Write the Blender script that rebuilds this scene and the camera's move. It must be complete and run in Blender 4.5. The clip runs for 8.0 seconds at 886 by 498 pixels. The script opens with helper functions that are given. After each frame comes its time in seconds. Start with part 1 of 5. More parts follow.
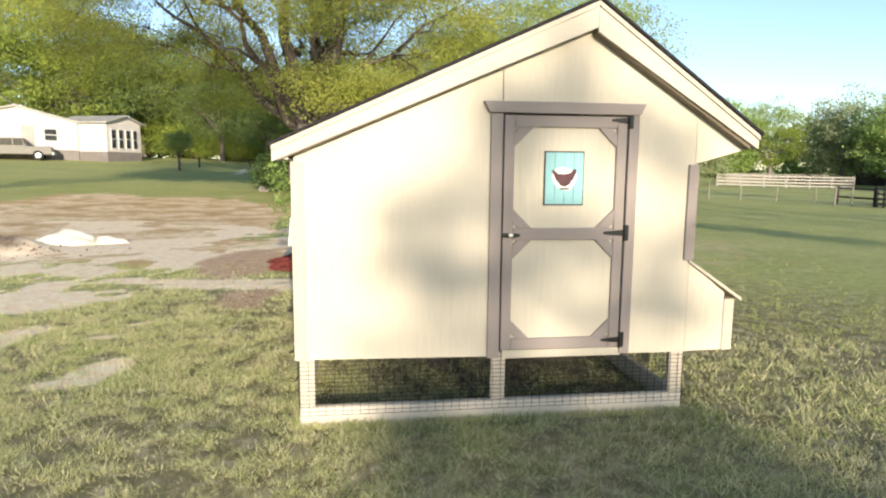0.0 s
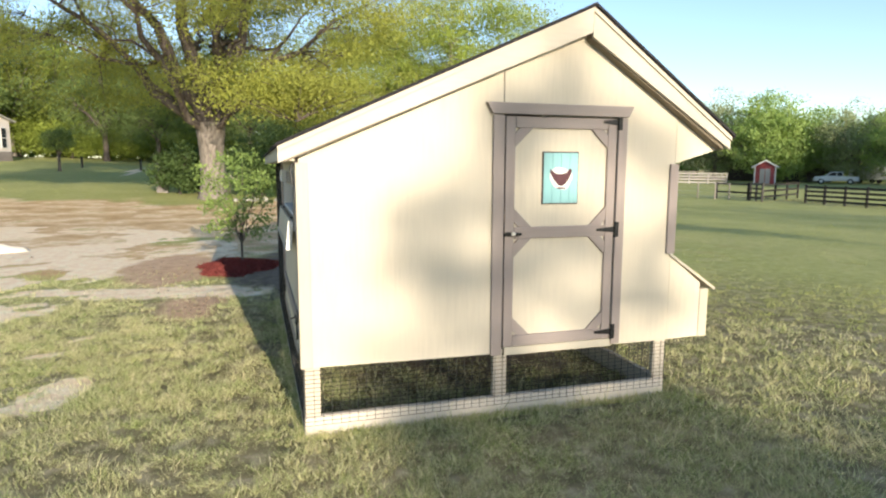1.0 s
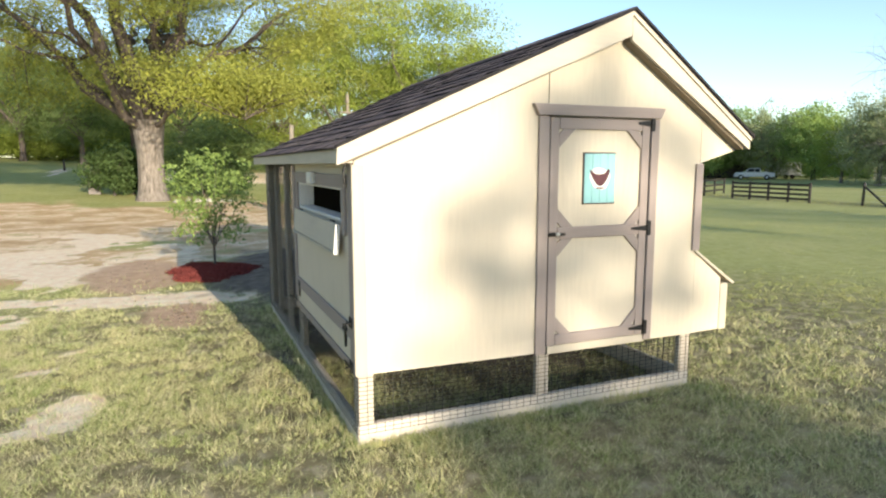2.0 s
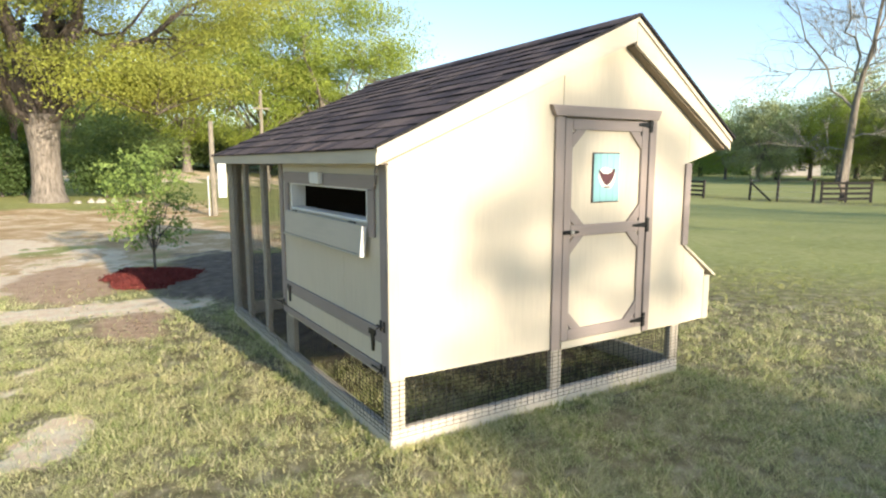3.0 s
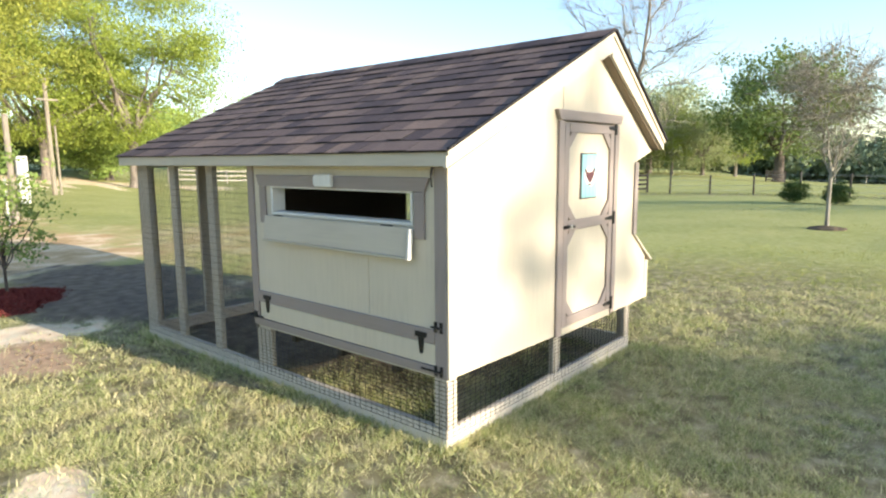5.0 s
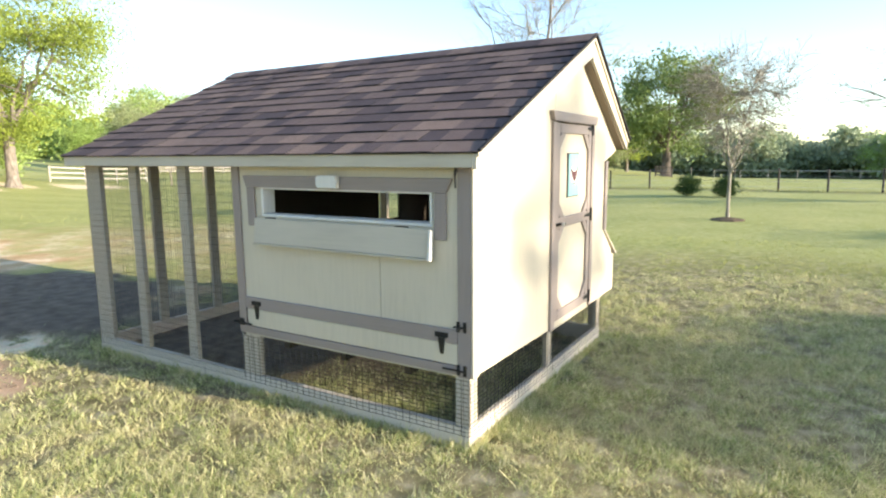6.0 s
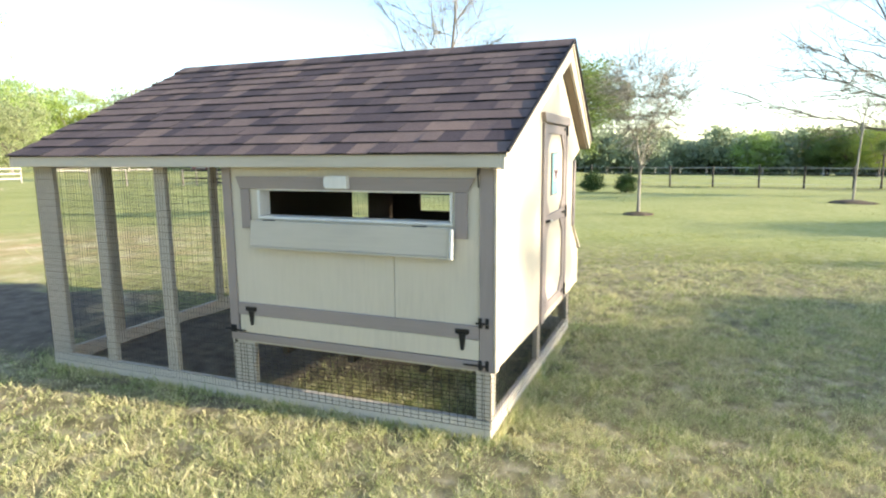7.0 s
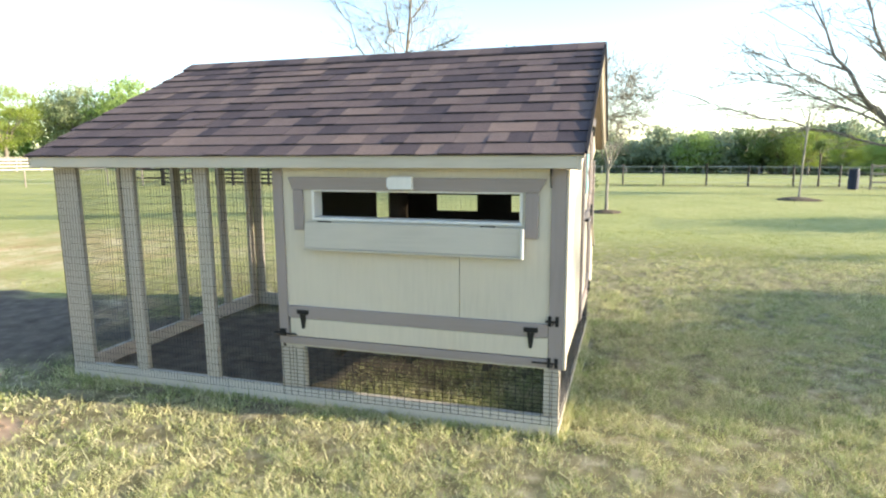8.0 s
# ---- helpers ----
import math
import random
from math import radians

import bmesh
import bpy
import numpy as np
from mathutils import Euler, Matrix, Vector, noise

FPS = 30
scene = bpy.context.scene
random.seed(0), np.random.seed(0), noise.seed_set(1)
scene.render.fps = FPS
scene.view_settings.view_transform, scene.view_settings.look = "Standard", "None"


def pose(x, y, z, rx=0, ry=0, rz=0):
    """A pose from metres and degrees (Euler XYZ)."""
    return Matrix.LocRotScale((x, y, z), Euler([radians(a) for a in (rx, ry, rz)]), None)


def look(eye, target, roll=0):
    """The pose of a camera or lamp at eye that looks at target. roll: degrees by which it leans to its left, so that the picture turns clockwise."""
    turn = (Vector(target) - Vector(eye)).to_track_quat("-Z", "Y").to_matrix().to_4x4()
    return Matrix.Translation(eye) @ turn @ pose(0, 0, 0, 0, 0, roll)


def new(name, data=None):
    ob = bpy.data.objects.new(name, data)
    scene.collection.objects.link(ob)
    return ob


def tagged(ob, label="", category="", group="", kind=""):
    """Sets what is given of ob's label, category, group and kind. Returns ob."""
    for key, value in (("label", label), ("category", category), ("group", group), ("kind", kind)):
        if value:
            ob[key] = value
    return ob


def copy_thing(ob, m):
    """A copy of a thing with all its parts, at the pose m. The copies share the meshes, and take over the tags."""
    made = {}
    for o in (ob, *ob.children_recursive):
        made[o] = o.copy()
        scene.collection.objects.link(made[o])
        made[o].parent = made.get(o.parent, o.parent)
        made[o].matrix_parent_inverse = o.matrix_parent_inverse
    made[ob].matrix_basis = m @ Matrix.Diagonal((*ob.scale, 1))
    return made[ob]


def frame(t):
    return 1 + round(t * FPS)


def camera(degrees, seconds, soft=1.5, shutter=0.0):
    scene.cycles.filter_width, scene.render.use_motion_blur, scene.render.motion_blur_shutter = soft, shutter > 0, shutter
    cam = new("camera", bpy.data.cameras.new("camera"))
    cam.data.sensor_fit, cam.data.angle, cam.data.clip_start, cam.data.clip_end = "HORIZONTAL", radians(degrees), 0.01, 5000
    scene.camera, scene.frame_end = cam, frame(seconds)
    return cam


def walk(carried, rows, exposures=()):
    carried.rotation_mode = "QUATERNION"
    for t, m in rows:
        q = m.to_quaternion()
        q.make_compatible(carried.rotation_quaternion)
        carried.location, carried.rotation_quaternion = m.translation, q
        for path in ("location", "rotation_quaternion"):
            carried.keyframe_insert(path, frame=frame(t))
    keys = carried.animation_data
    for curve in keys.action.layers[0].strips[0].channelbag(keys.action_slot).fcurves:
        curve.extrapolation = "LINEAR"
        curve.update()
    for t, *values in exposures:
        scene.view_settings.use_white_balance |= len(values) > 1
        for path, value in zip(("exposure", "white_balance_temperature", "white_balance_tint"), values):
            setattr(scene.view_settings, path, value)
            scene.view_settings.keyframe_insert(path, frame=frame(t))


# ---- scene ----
cam = camera(71.7, 8.0, 2.2)
PATH = [
    (0, (-0.005, 0.073, 1.546), (0.26, 2.038, 1.283), 0.5),
    (0.5, (-0.326, 0.129, 1.545), (0.103, 2.064, 1.283), 0.4),
    (1, (-0.606, 0.201, 1.555), (-0.027, 2.097, 1.289), 0.2),
    (1.5, (-0.914, 0.315, 1.564), (-0.246, 2.181, 1.296), 0.0),
    (3, (-1.821, 0.772, 1.587), (-0.782, 2.457, 1.308), -0.1),
    (3.5, (-2.109, 0.957, 1.59), (-0.945, 2.559, 1.31), -0.2),
    (4, (-2.382, 1.139, 1.599), (-1.095, 2.644, 1.317), -0.3),
    (4.5, (-2.636, 1.348, 1.608), (-1.234, 2.745, 1.322), -0.4),
    (6, (-3.25, 2.096, 1.652), (-1.559, 3.119, 1.345), -0.5),
    (6.5, (-3.43, 2.376, 1.664), (-1.664, 3.261, 1.351), -0.5),
    (7, (-3.594, 2.665, 1.67), (-1.761, 3.402, 1.354), -0.5),
    (7.5, (-3.739, 2.979, 1.684), (-1.867, 3.606, 1.365), -0.4),
    (8, (-3.845, 3.317, 1.687), (-1.956, 3.892, 1.366), -0.4),
]
walk(cam, [(t, look(eye, target, roll)) for t, eye, target, roll in PATH], [(0.0, 1.17, 6650, 10), (1.5, 1.26, 6650, 10), (3.5, 1.55, 6800, 10), (6.0, 1.92, 6750, 10), (8.0, 2.15, 6750, 10)])


# ---- world and sun: clear evening sky, low sun from the south ----
SUN_EL, SUN_AZ = 12.7, (0.115, -0.993)
world = bpy.data.worlds.new("evening_sky")
scene.world = world
world.use_nodes = True
wn = world.node_tree.nodes
sky = wn.new("ShaderNodeTexSky")
sky.sky_type = "NISHITA"
sky.sun_disc = False
sky.sun_elevation = radians(SUN_EL)
sky.sun_rotation = math.atan2(SUN_AZ[0], SUN_AZ[1])
sky.air_density, sky.dust_density, sky.ozone_density = 0.85, 0.35, 1.6
wn["Background"].inputs["Strength"].default_value = 0.128
world.node_tree.links.new(sky.outputs["Color"], wn["Background"].inputs["Color"])
sun = new("sun", bpy.data.lights.new("sun", "SUN"))
sun.data.energy, sun.data.angle, sun.data.color = 3.3, radians(0.5), (1.0, 0.895, 0.72)
c = math.cos(radians(SUN_EL))
sun.matrix_world = look((SUN_AZ[0] * c * 60, SUN_AZ[1] * c * 60, math.sin(radians(SUN_EL)) * 60), (0, 0, 0))


# ---- materials ----
def shader(name, rough=0.8, metal=0.0, spec=0.3):
    m = bpy.data.materials.new(name)
    m.use_nodes = True
    b = m.node_tree.nodes["Principled BSDF"]
    b.inputs["Roughness"].default_value = rough
    b.inputs["Metallic"].default_value = metal
    b.inputs["Specular IOR Level"].default_value = spec
    return m, m.node_tree.nodes, m.node_tree.links, b


def ramp(nodes, links, value, stops):
    r = nodes.new("ShaderNodeValToRGB")
    while len(r.color_ramp.elements) < len(stops):
        r.color_ramp.elements.new(0.5)
    for e, (p, col) in zip(r.color_ramp.elements, stops):
        e.position, e.color = p, (*col, 1)
    links.new(value, r.inputs["Fac"])
    return r.outputs["Color"]


def noise_tex(nodes, links, scale, detail=4, stretch=(1, 1, 1), rough=0.55):
    co = nodes.new("ShaderNodeTexCoord")
    mp = nodes.new("ShaderNodeMapping")
    mp.inputs["Scale"].default_value = stretch
    n = nodes.new("ShaderNodeTexNoise")
    n.inputs["Scale"].default_value, n.inputs["Detail"].default_value, n.inputs["Roughness"].default_value = scale, detail, rough
    links.new(co.outputs["Object"], mp.inputs["Vector"])
    links.new(mp.outputs["Vector"], n.inputs["Vector"])
    return n.outputs["Fac"]


def mixed(nodes, links, fac, a, b, mode="MIX"):
    n = nodes.new("ShaderNodeMix")
    n.data_type, n.blend_type = "RGBA", mode
    for sock, v in ((n.inputs[0], fac), (n.inputs[6], a), (n.inputs[7], b)):
        if isinstance(v, (int, float)):
            sock.default_value = v
        elif isinstance(v, tuple):
            sock.default_value = (*v, 1)
        else:
            links.new(v, sock)
    return n.outputs[2]


def bump(nodes, links, b, height, strength, dist):
    n = nodes.new("ShaderNodeBump")
    n.inputs["Strength"].default_value, n.inputs["Distance"].default_value = strength, dist
    links.new(height, n.inputs["Height"])
    links.new(n.outputs["Normal"], b.inputs["Normal"])


def painted(name, col, grain=(6, 6, 0.5), rough=0.55, dirt=(0.30, 0.26, 0.20), wear=0.18):
    """Painted or stained board: faint grain along one axis, blotches, small dirt."""
    m, n, l, b = shader(name, rough)
    g = noise_tex(n, l, 9.0, 6, grain)
    big = noise_tex(n, l, 1.7, 4)
    fine = noise_tex(n, l, 60, 3)
    dark = tuple(v * 0.90 for v in col)
    c1 = ramp(n, l, g, [(0.3, dark), (0.62, col)])
    c2 = mixed(n, l, ramp(n, l, big, [(0.35, (0, 0, 0)), (0.75, (1, 1, 1))]), c1, tuple(min(1, v * 1.06) for v in col))
    spots = ramp(n, l, fine, [(0.66, (0, 0, 0)), (0.80, (wear, wear, wear))])
    l.new(mixed(n, l, spots, c2, dirt), b.inputs["Base Color"])
    bump(n, l, b, g, 0.12, 0.002)
    return m


def plain(name, col, rough=0.5, metal=0.0, vary=0.15, scale=20):
    m, n, l, b = shader(name, rough, metal)
    f = noise_tex(n, l, scale, 4)
    l.new(ramp(n, l, f, [(0.3, tuple(v * (1 - vary) for v in col)), (0.7, tuple(min(1, v * (1 + vary)) for v in col))]), b.inputs["Base Color"])
    bump(n, l, b, f, 0.15, 0.002)
    return m


def leafy(name, cols, rough=0.6, trans=0.35, patch=0.45, mix_to=0.6):
    """Leaves: colour differs from leaf to leaf; some light passes through."""
    m, n, l, b = shader(name, rough, 0, 0.25)
    geo = n.new("ShaderNodeNewGeometry")
    mid = [sum(c[k] for c in cols) / len(cols) for k in range(3)]
    steps = [(i / max(1, len(cols) - 1), tuple(v + 0.5 * (u - v) for v, u in zip(c, mid))) for i, c in enumerate(cols)]
    c0 = ramp(n, l, geo.outputs["Random Per Island"], steps)
    big = noise_tex(n, l, patch, 3)
    c1 = mixed(n, l, ramp(n, l, big, [(0.35, (0, 0, 0)), (0.65, (mix_to, mix_to, mix_to))]), c0, cols[-1])
    l.new(c1, b.inputs["Base Color"])
    t = n.new("ShaderNodeBsdfTranslucent")
    l.new(c1, t.inputs["Color"])
    mix = n.new("ShaderNodeMixShader")
    mix.inputs[0].default_value = trans
    l.new(b.outputs[0], mix.inputs[1])
    l.new(t.outputs[0], mix.inputs[2])
    l.new(mix.outputs[0], n["Material Output"].inputs["Surface"])
    return m


CREAM = painted("cream_paint", (0.585, 0.515, 0.405))
CREAM_LIGHT = painted("pale_cream_trim_paint", (0.49, 0.435, 0.345))
CREAM_LONG = painted("pale_cream_trim_paint_along", (0.52, 0.465, 0.38), grain=(0.5, 0.5, 6), wear=0.08)
TAUPE = painted("taupe_stain", (0.295, 0.243, 0.222), wear=0.3, dirt=(0.5, 0.46, 0.4))
TAUPE_H = painted("taupe_stain_across", (0.295, 0.243, 0.222), grain=(0.5, 0.5, 8), wear=0.3, dirt=(0.5, 0.46, 0.4))
LUMBER = painted("whitewashed_lumber", (0.51, 0.445, 0.365), wear=0.35)
LUMBER_H = painted("whitewashed_lumber_along", (0.60, 0.53, 0.445), grain=(0.5, 0.5, 8), wear=0.35)
WHITE = painted("white_paint", (0.72, 0.69, 0.64))
BLACK = plain("black_coated_iron", (0.02, 0.02, 0.02), 0.45, 0.3)
WIRE = plain("black_vinyl_wire", (0.03, 0.03, 0.03), 0.5)
STEEL = plain("bright_steel", (0.6, 0.6, 0.6), 0.3, 0.9)
# inside boards coloured near black, so the interior's shade is in the paint
SHADEWOOD = painted("shade_dark_inside_board", (0.05, 0.038, 0.028), wear=0.2)
SOFFIT = painted("brown_soffit_board", (0.17, 0.135, 0.095))
TEAL = painted("teal_painted_plank", (0.27, 0.51, 0.52), grain=(14, 14, 1), wear=0.5, dirt=(0.55, 0.62, 0.58))
SIGNEDGE = plain("dark_sign_border", (0.08, 0.06, 0.05), 0.7)
MAROON = plain("maroon_paint", (0.085, 0.030, 0.036), 0.6)


def shingle_material():
    m, n, l, b = shader("brown_asphalt_shingle", 0.9, 0, 0.2)
    info = n.new("ShaderNodeObjectInfo")
    c0 = ramp(n, l, info.outputs["Random"], [(0.0, (0.105, 0.084, 0.092)), (0.3, (0.172, 0.130, 0.128)), (0.65, (0.235, 0.172, 0.156)),
                                             (0.88, (0.27, 0.20, 0.175)), (1.0, (0.35, 0.25, 0.205))])
    grit = noise_tex(n, l, 260, 2)
    band = noise_tex(n, l, 3.0, 3)
    c1 = mixed(n, l, 0.55, c0, ramp(n, l, grit, [(0.35, (0.25, 0.25, 0.27)), (0.7, (1, 0.95, 0.9))]), "MULTIPLY")
    l.new(mixed(n, l, 0.35, c1, ramp(n, l, band, [(0.35, (0.45, 0.42, 0.5)), (0.65, (1, 0.98, 0.95))]), "MULTIPLY"), b.inputs["Base Color"])
    bump(n, l, b, grit, 0.5, 0.002)
    return m


SHINGLE = shingle_material()
SHINGLE_EDGE = plain("cut_asphalt_edge", (0.022, 0.020, 0.022), 0.9, 0, 0.3, 60)


def bark(name, a, b_, scale=5):
    m, n, l, b = shader(name, 0.9, 0, 0.2)
    f = noise_tex(n, l, scale, 8, (2.5, 2.5, 0.5), 0.65)
    g = noise_tex(n, l, 1.1, 3)
    c0 = ramp(n, l, f, [(0.35, a), (0.65, b_)])
    l.new(mixed(n, l, ramp(n, l, g, [(0.4, (0, 0, 0)), (0.7, (0.6, 0.6, 0.6))]), c0, tuple(v * 0.7 for v in b_)), b.inputs["Base Color"])
    bump(n, l, b, f, 0.8, 0.05)
    return m


BARK_OAK = bark("grey_oak_bark", (0.095, 0.080, 0.068), (0.32, 0.275, 0.24))
BARK_DARK = bark("dark_bark", (0.05, 0.04, 0.035), (0.17, 0.14, 0.12))
BARK_PALE = bark("pale_smooth_bark", (0.18, 0.16, 0.135), (0.38, 0.35, 0.30), 3)
BARK_GREY = bark("grey_brown_bark", (0.10, 0.085, 0.07), (0.27, 0.235, 0.195), 3)
LEAF_OAK = leafy("spring_oak_leaves", [(0.09, 0.088, 0.03), (0.20, 0.205, 0.05), (0.33, 0.35, 0.075), (0.40, 0.43, 0.085)], mix_to=0.75)
LEAF_YELLOW = leafy("yellow_green_leaves", [(0.09, 0.135, 0.03), (0.20, 0.27, 0.05), (0.31, 0.39, 0.075), (0.38, 0.44, 0.085)])
LEAF_GREEN = leafy("mid_green_leaves", [(0.11, 0.175, 0.05), (0.24, 0.365, 0.085), (0.38, 0.51, 0.13), (0.40, 0.50, 0.17)])
LEAF_DARK = leafy("dark_green_leaves", [(0.065, 0.10, 0.038), (0.13, 0.19, 0.058), (0.21, 0.29, 0.085), (0.20, 0.26, 0.085)])
# far leaves lifted pale: the distance haze is put into their colour
LEAF_HAZED = leafy("hazed_far_woods_leaves", [(0.12, 0.155, 0.115), (0.21, 0.265, 0.175), (0.31, 0.375, 0.22), (0.38, 0.43, 0.26)], patch=0.10, mix_to=0.8)
LEAF_PALE = leafy("pale_olive_leaves", [(0.17, 0.21, 0.10), (0.30, 0.35, 0.16), (0.42, 0.46, 0.21), (0.40, 0.43, 0.24)])
LEAF_BUD = leafy("brown_buds", [(0.12, 0.09, 0.05), (0.20, 0.16, 0.08), (0.25, 0.24, 0.08)])
# shrub greens taken down: the shade they stand in is part of the colour
LEAF_MID = leafy("shade_toned_shrub_leaves", [(0.03, 0.052, 0.02), (0.06, 0.105, 0.03), (0.115, 0.18, 0.05), (0.10, 0.15, 0.05)])
LEAF_SHRUB = leafy("sapling_leaves", [(0.08, 0.14, 0.035), (0.20, 0.30, 0.07), (0.34, 0.43, 0.125)])


# ---- mesh helpers ----
def part(name, bm, material, parent=None, label=""):
    """One bmesh as one mesh object, under a thing or a part."""
    me = bpy.data.meshes.new(name)
    bm.normal_update()
    bm.to_mesh(me)
    bm.free()
    me.materials.append(material)
    ob = new(name, me)
    if parent:
        ob.parent = parent
    if label:
        ob["label"] = label
    return ob


def thing(name, label, category, group="", kind="", at=(0, 0, 0), turn=0.0):
    ob = new(name)
    ob.empty_display_size = 0.2
    ob.matrix_basis = pose(*at, 0, 0, turn)
    return tagged(ob, label, category, group, kind)


def box(bm, x0, x1, y0, y1, z0, z1, b=0.003, turn=None):
    r = bmesh.ops.create_cube(bm, size=1.0)
    vs = r["verts"]
    for v in vs:
        v.co = Vector((x0 + (v.co.x + 0.5) * (x1 - x0), y0 + (v.co.y + 0.5) * (y1 - y0), z0 + (v.co.z + 0.5) * (z1 - z0)))
        if turn:
            v.co = turn @ v.co
    if b:
        es = list({e for v in vs for e in v.link_edges})
        bmesh.ops.bevel(bm, geom=es, offset=b, segments=1, affect="EDGES")


def boxed(name, dims, material, parent=None, label="", b=0.003, turn=None):
    bm = bmesh.new()
    box(bm, *dims, b, turn)
    return part(name, bm, material, parent, label)


def prism(bm, pts, axis, a, b, bevel=0.0):
    """A flat outline pushed along an axis: pts are (u, v) in the other two axes' order."""
    def at(u, v, w):
        return {"x": (w, u, v), "y": (u, w, v), "z": (u, v, w)}[axis]
    lo = [bm.verts.new(at(u, v, a)) for u, v in pts]
    hi = [bm.verts.new(at(u, v, b)) for u, v in pts]
    faces = [bm.faces.new(lo[::-1]), bm.faces.new(hi)]
    for i in range(len(pts)):
        j = (i + 1) % len(pts)
        faces.append(bm.faces.new((lo[i], lo[j], hi[j], hi[i])))
    bmesh.ops.recalc_face_normals(bm, faces=faces)
    if bevel:
        bmesh.ops.bevel(bm, geom=list({e for f in faces for e in f.edges}), offset=bevel, segments=1, affect="EDGES")


def prismed(name, pts, axis, a, b, material, parent=None, label="", bevel=0.0):
    bm = bmesh.new()
    prism(bm, pts, axis, a, b, bevel)
    return part(name, bm, material, parent, label)


def rod(bm, p, q, r0, r1=None, sides=6):
    p, q = Vector(p), Vector(q)
    m = Matrix.Translation((p + q) / 2) @ (q - p).to_track_quat("Z", "Y").to_matrix().to_4x4()
    bmesh.ops.create_cone(bm, cap_ends=True, segments=sides, radius1=r0, radius2=r0 if r1 is None else r1, depth=(q - p).length, matrix=m)


def rough_mesh(name, verts, faces, material, parent=None, label=""):
    me = bpy.data.meshes.new(name)
    me.from_pydata(verts, [], faces)
    me.materials.append(material)
    ob = new(name, me)
    if parent:
        ob.parent = parent
    if label:
        ob["label"] = label
    return ob


def smoothstep(a, b, v):
    t = np.clip((v - a) / (b - a), 0, 1)
    return t * t * (3 - 2 * t)


def land(x, y):
    """Height of the ground: level round the coop, rising to the house in the north-west, falling gently away to the east."""
    x, y = np.asarray(x, float), np.asarray(y, float)
    u = -0.6 * x + 0.8 * y
    rise = 0.048 * (np.logaddexp(0, (u - 22) / 3) * 3 - np.logaddexp(0, (u - 74) / 3) * 3)
    r, az = np.hypot(x + 1.5, y - 1.5), np.degrees(np.arctan2(y - 1.5, x + 1.5))
    side = smoothstep(-120, -60, az)
    dip = (0.42 + 0.33 * smoothstep(8, 32, az)) * smoothstep(8, 38, r) * smoothstep(78, 60, az) * side
    east = 0.034 * (np.logaddexp(0, (r - 44) / 4) * 4 - np.logaddexp(0, (r - 150) / 5) * 5) * smoothstep(22, 6, az) * side
    return rise - dip - east


# ---- ground: one sheet, fine near the coop, out to the horizon ----
def fbm(x, y, scale, seed=0.0, octaves=3):
    """Smooth noise over arrays, -1 to 1."""
    out = np.zeros_like(x)
    rng = np.random.RandomState(int(seed * 10) + 7)
    amp, tot = 1.0, 0.0
    for o in range(octaves):
        grid = rng.rand(64, 64)
        u, v = x / scale * 2 ** o + 31.7, y / scale * 2 ** o + 17.3
        i, j = np.floor(u).astype(int), np.floor(v).astype(int)
        fu, fv = u - i, v - j
        fu, fv = fu * fu * (3 - 2 * fu), fv * fv * (3 - 2 * fv)
        g = lambda a, b: grid[a % 64, b % 64]
        out += amp * ((g(i, j) * (1 - fu) + g(i + 1, j) * fu) * (1 - fv) + (g(i, j + 1) * (1 - fu) + g(i + 1, j + 1) * fu) * fv)
        tot += amp
        amp *= 0.55
    return out / tot * 2 - 1


def spot(x, y, cx, cy, rx, ry, turn=0.0):
    a = radians(turn)
    u, v = (x - cx) * math.cos(a) + (y - cy) * math.sin(a), -(x - cx) * math.sin(a) + (y - cy) * math.cos(a)
    return np.exp(-((u / rx) ** 2 + (v / ry) ** 2))


def dug(x, y):
    """Share of turned grey-brown earth beside the mulch ring and on the trodden spot before it."""
    n = fbm(x, y, 0.7, 13, 3) + 0.9 * fbm(x, y, 0.25, 14, 3)
    return smoothstep(0.36, 0.54, 1.15 * spot(x, y, -1.90, 10.1, 0.66, 1.5) + 0.9 * spot(x, y, -1.35, 7.25, 0.36, 0.46) + 0.5 * spot(x, y, -1.25, 7.75, 0.55, 0.25) + 0.14 * n)


def bare(x, y):
    """Share of bare pale sand, 0 to 1."""
    n = 0.85 * fbm(x, y, 1.6, 1, 4) + 0.7 * fbm(x, y, 0.6, 4, 3)
    s = 1.2 * spot(x, y, -4.2, 11.0, 2.3, 2.3) + 0.75 * spot(x, y, -4.0, 13.6, 2.4, 1.5, 20) + 0.55 * spot(x, y, -6.5, 16.2, 3.5, 1.3) + 1.6 * spot(x, y, 7, 48.5, 13, 6.5)
    p = 1.05 * spot(x, y, -1.98, 4.86, 0.52, 0.27, 44) + 1.2 * spot(x, y, -1.75, 8.35, 1.45, 0.42, -12) + 1.1 * spot(x, y, -3.75, 7.5, 0.95, 0.85, 30) + 0.9 * spot(x, y, -1.95, 11.95, 1.0, 0.38, 35) + 0.85 * spot(x, y, -3.3, 5.9, 0.55, 0.4, 40)
    p += 0.75 * spot(x, y, -2.35, 5.82, 0.30, 0.12, 25) + 0.7 * spot(x, y, -2.12, 6.3, 0.26, 0.12, 20)
    return (1 - 0.9 * dug(x, y)) * np.maximum(smoothstep(0.30, 0.52, 0.62 * s + 1.25 * n * smoothstep(0.03, 0.3, s)), smoothstep(0.32, 0.72, p + (0.3 * n + 0.55 * fbm(x, y, 0.26, 11, 3)) * smoothstep(0.06, 0.35, p)))


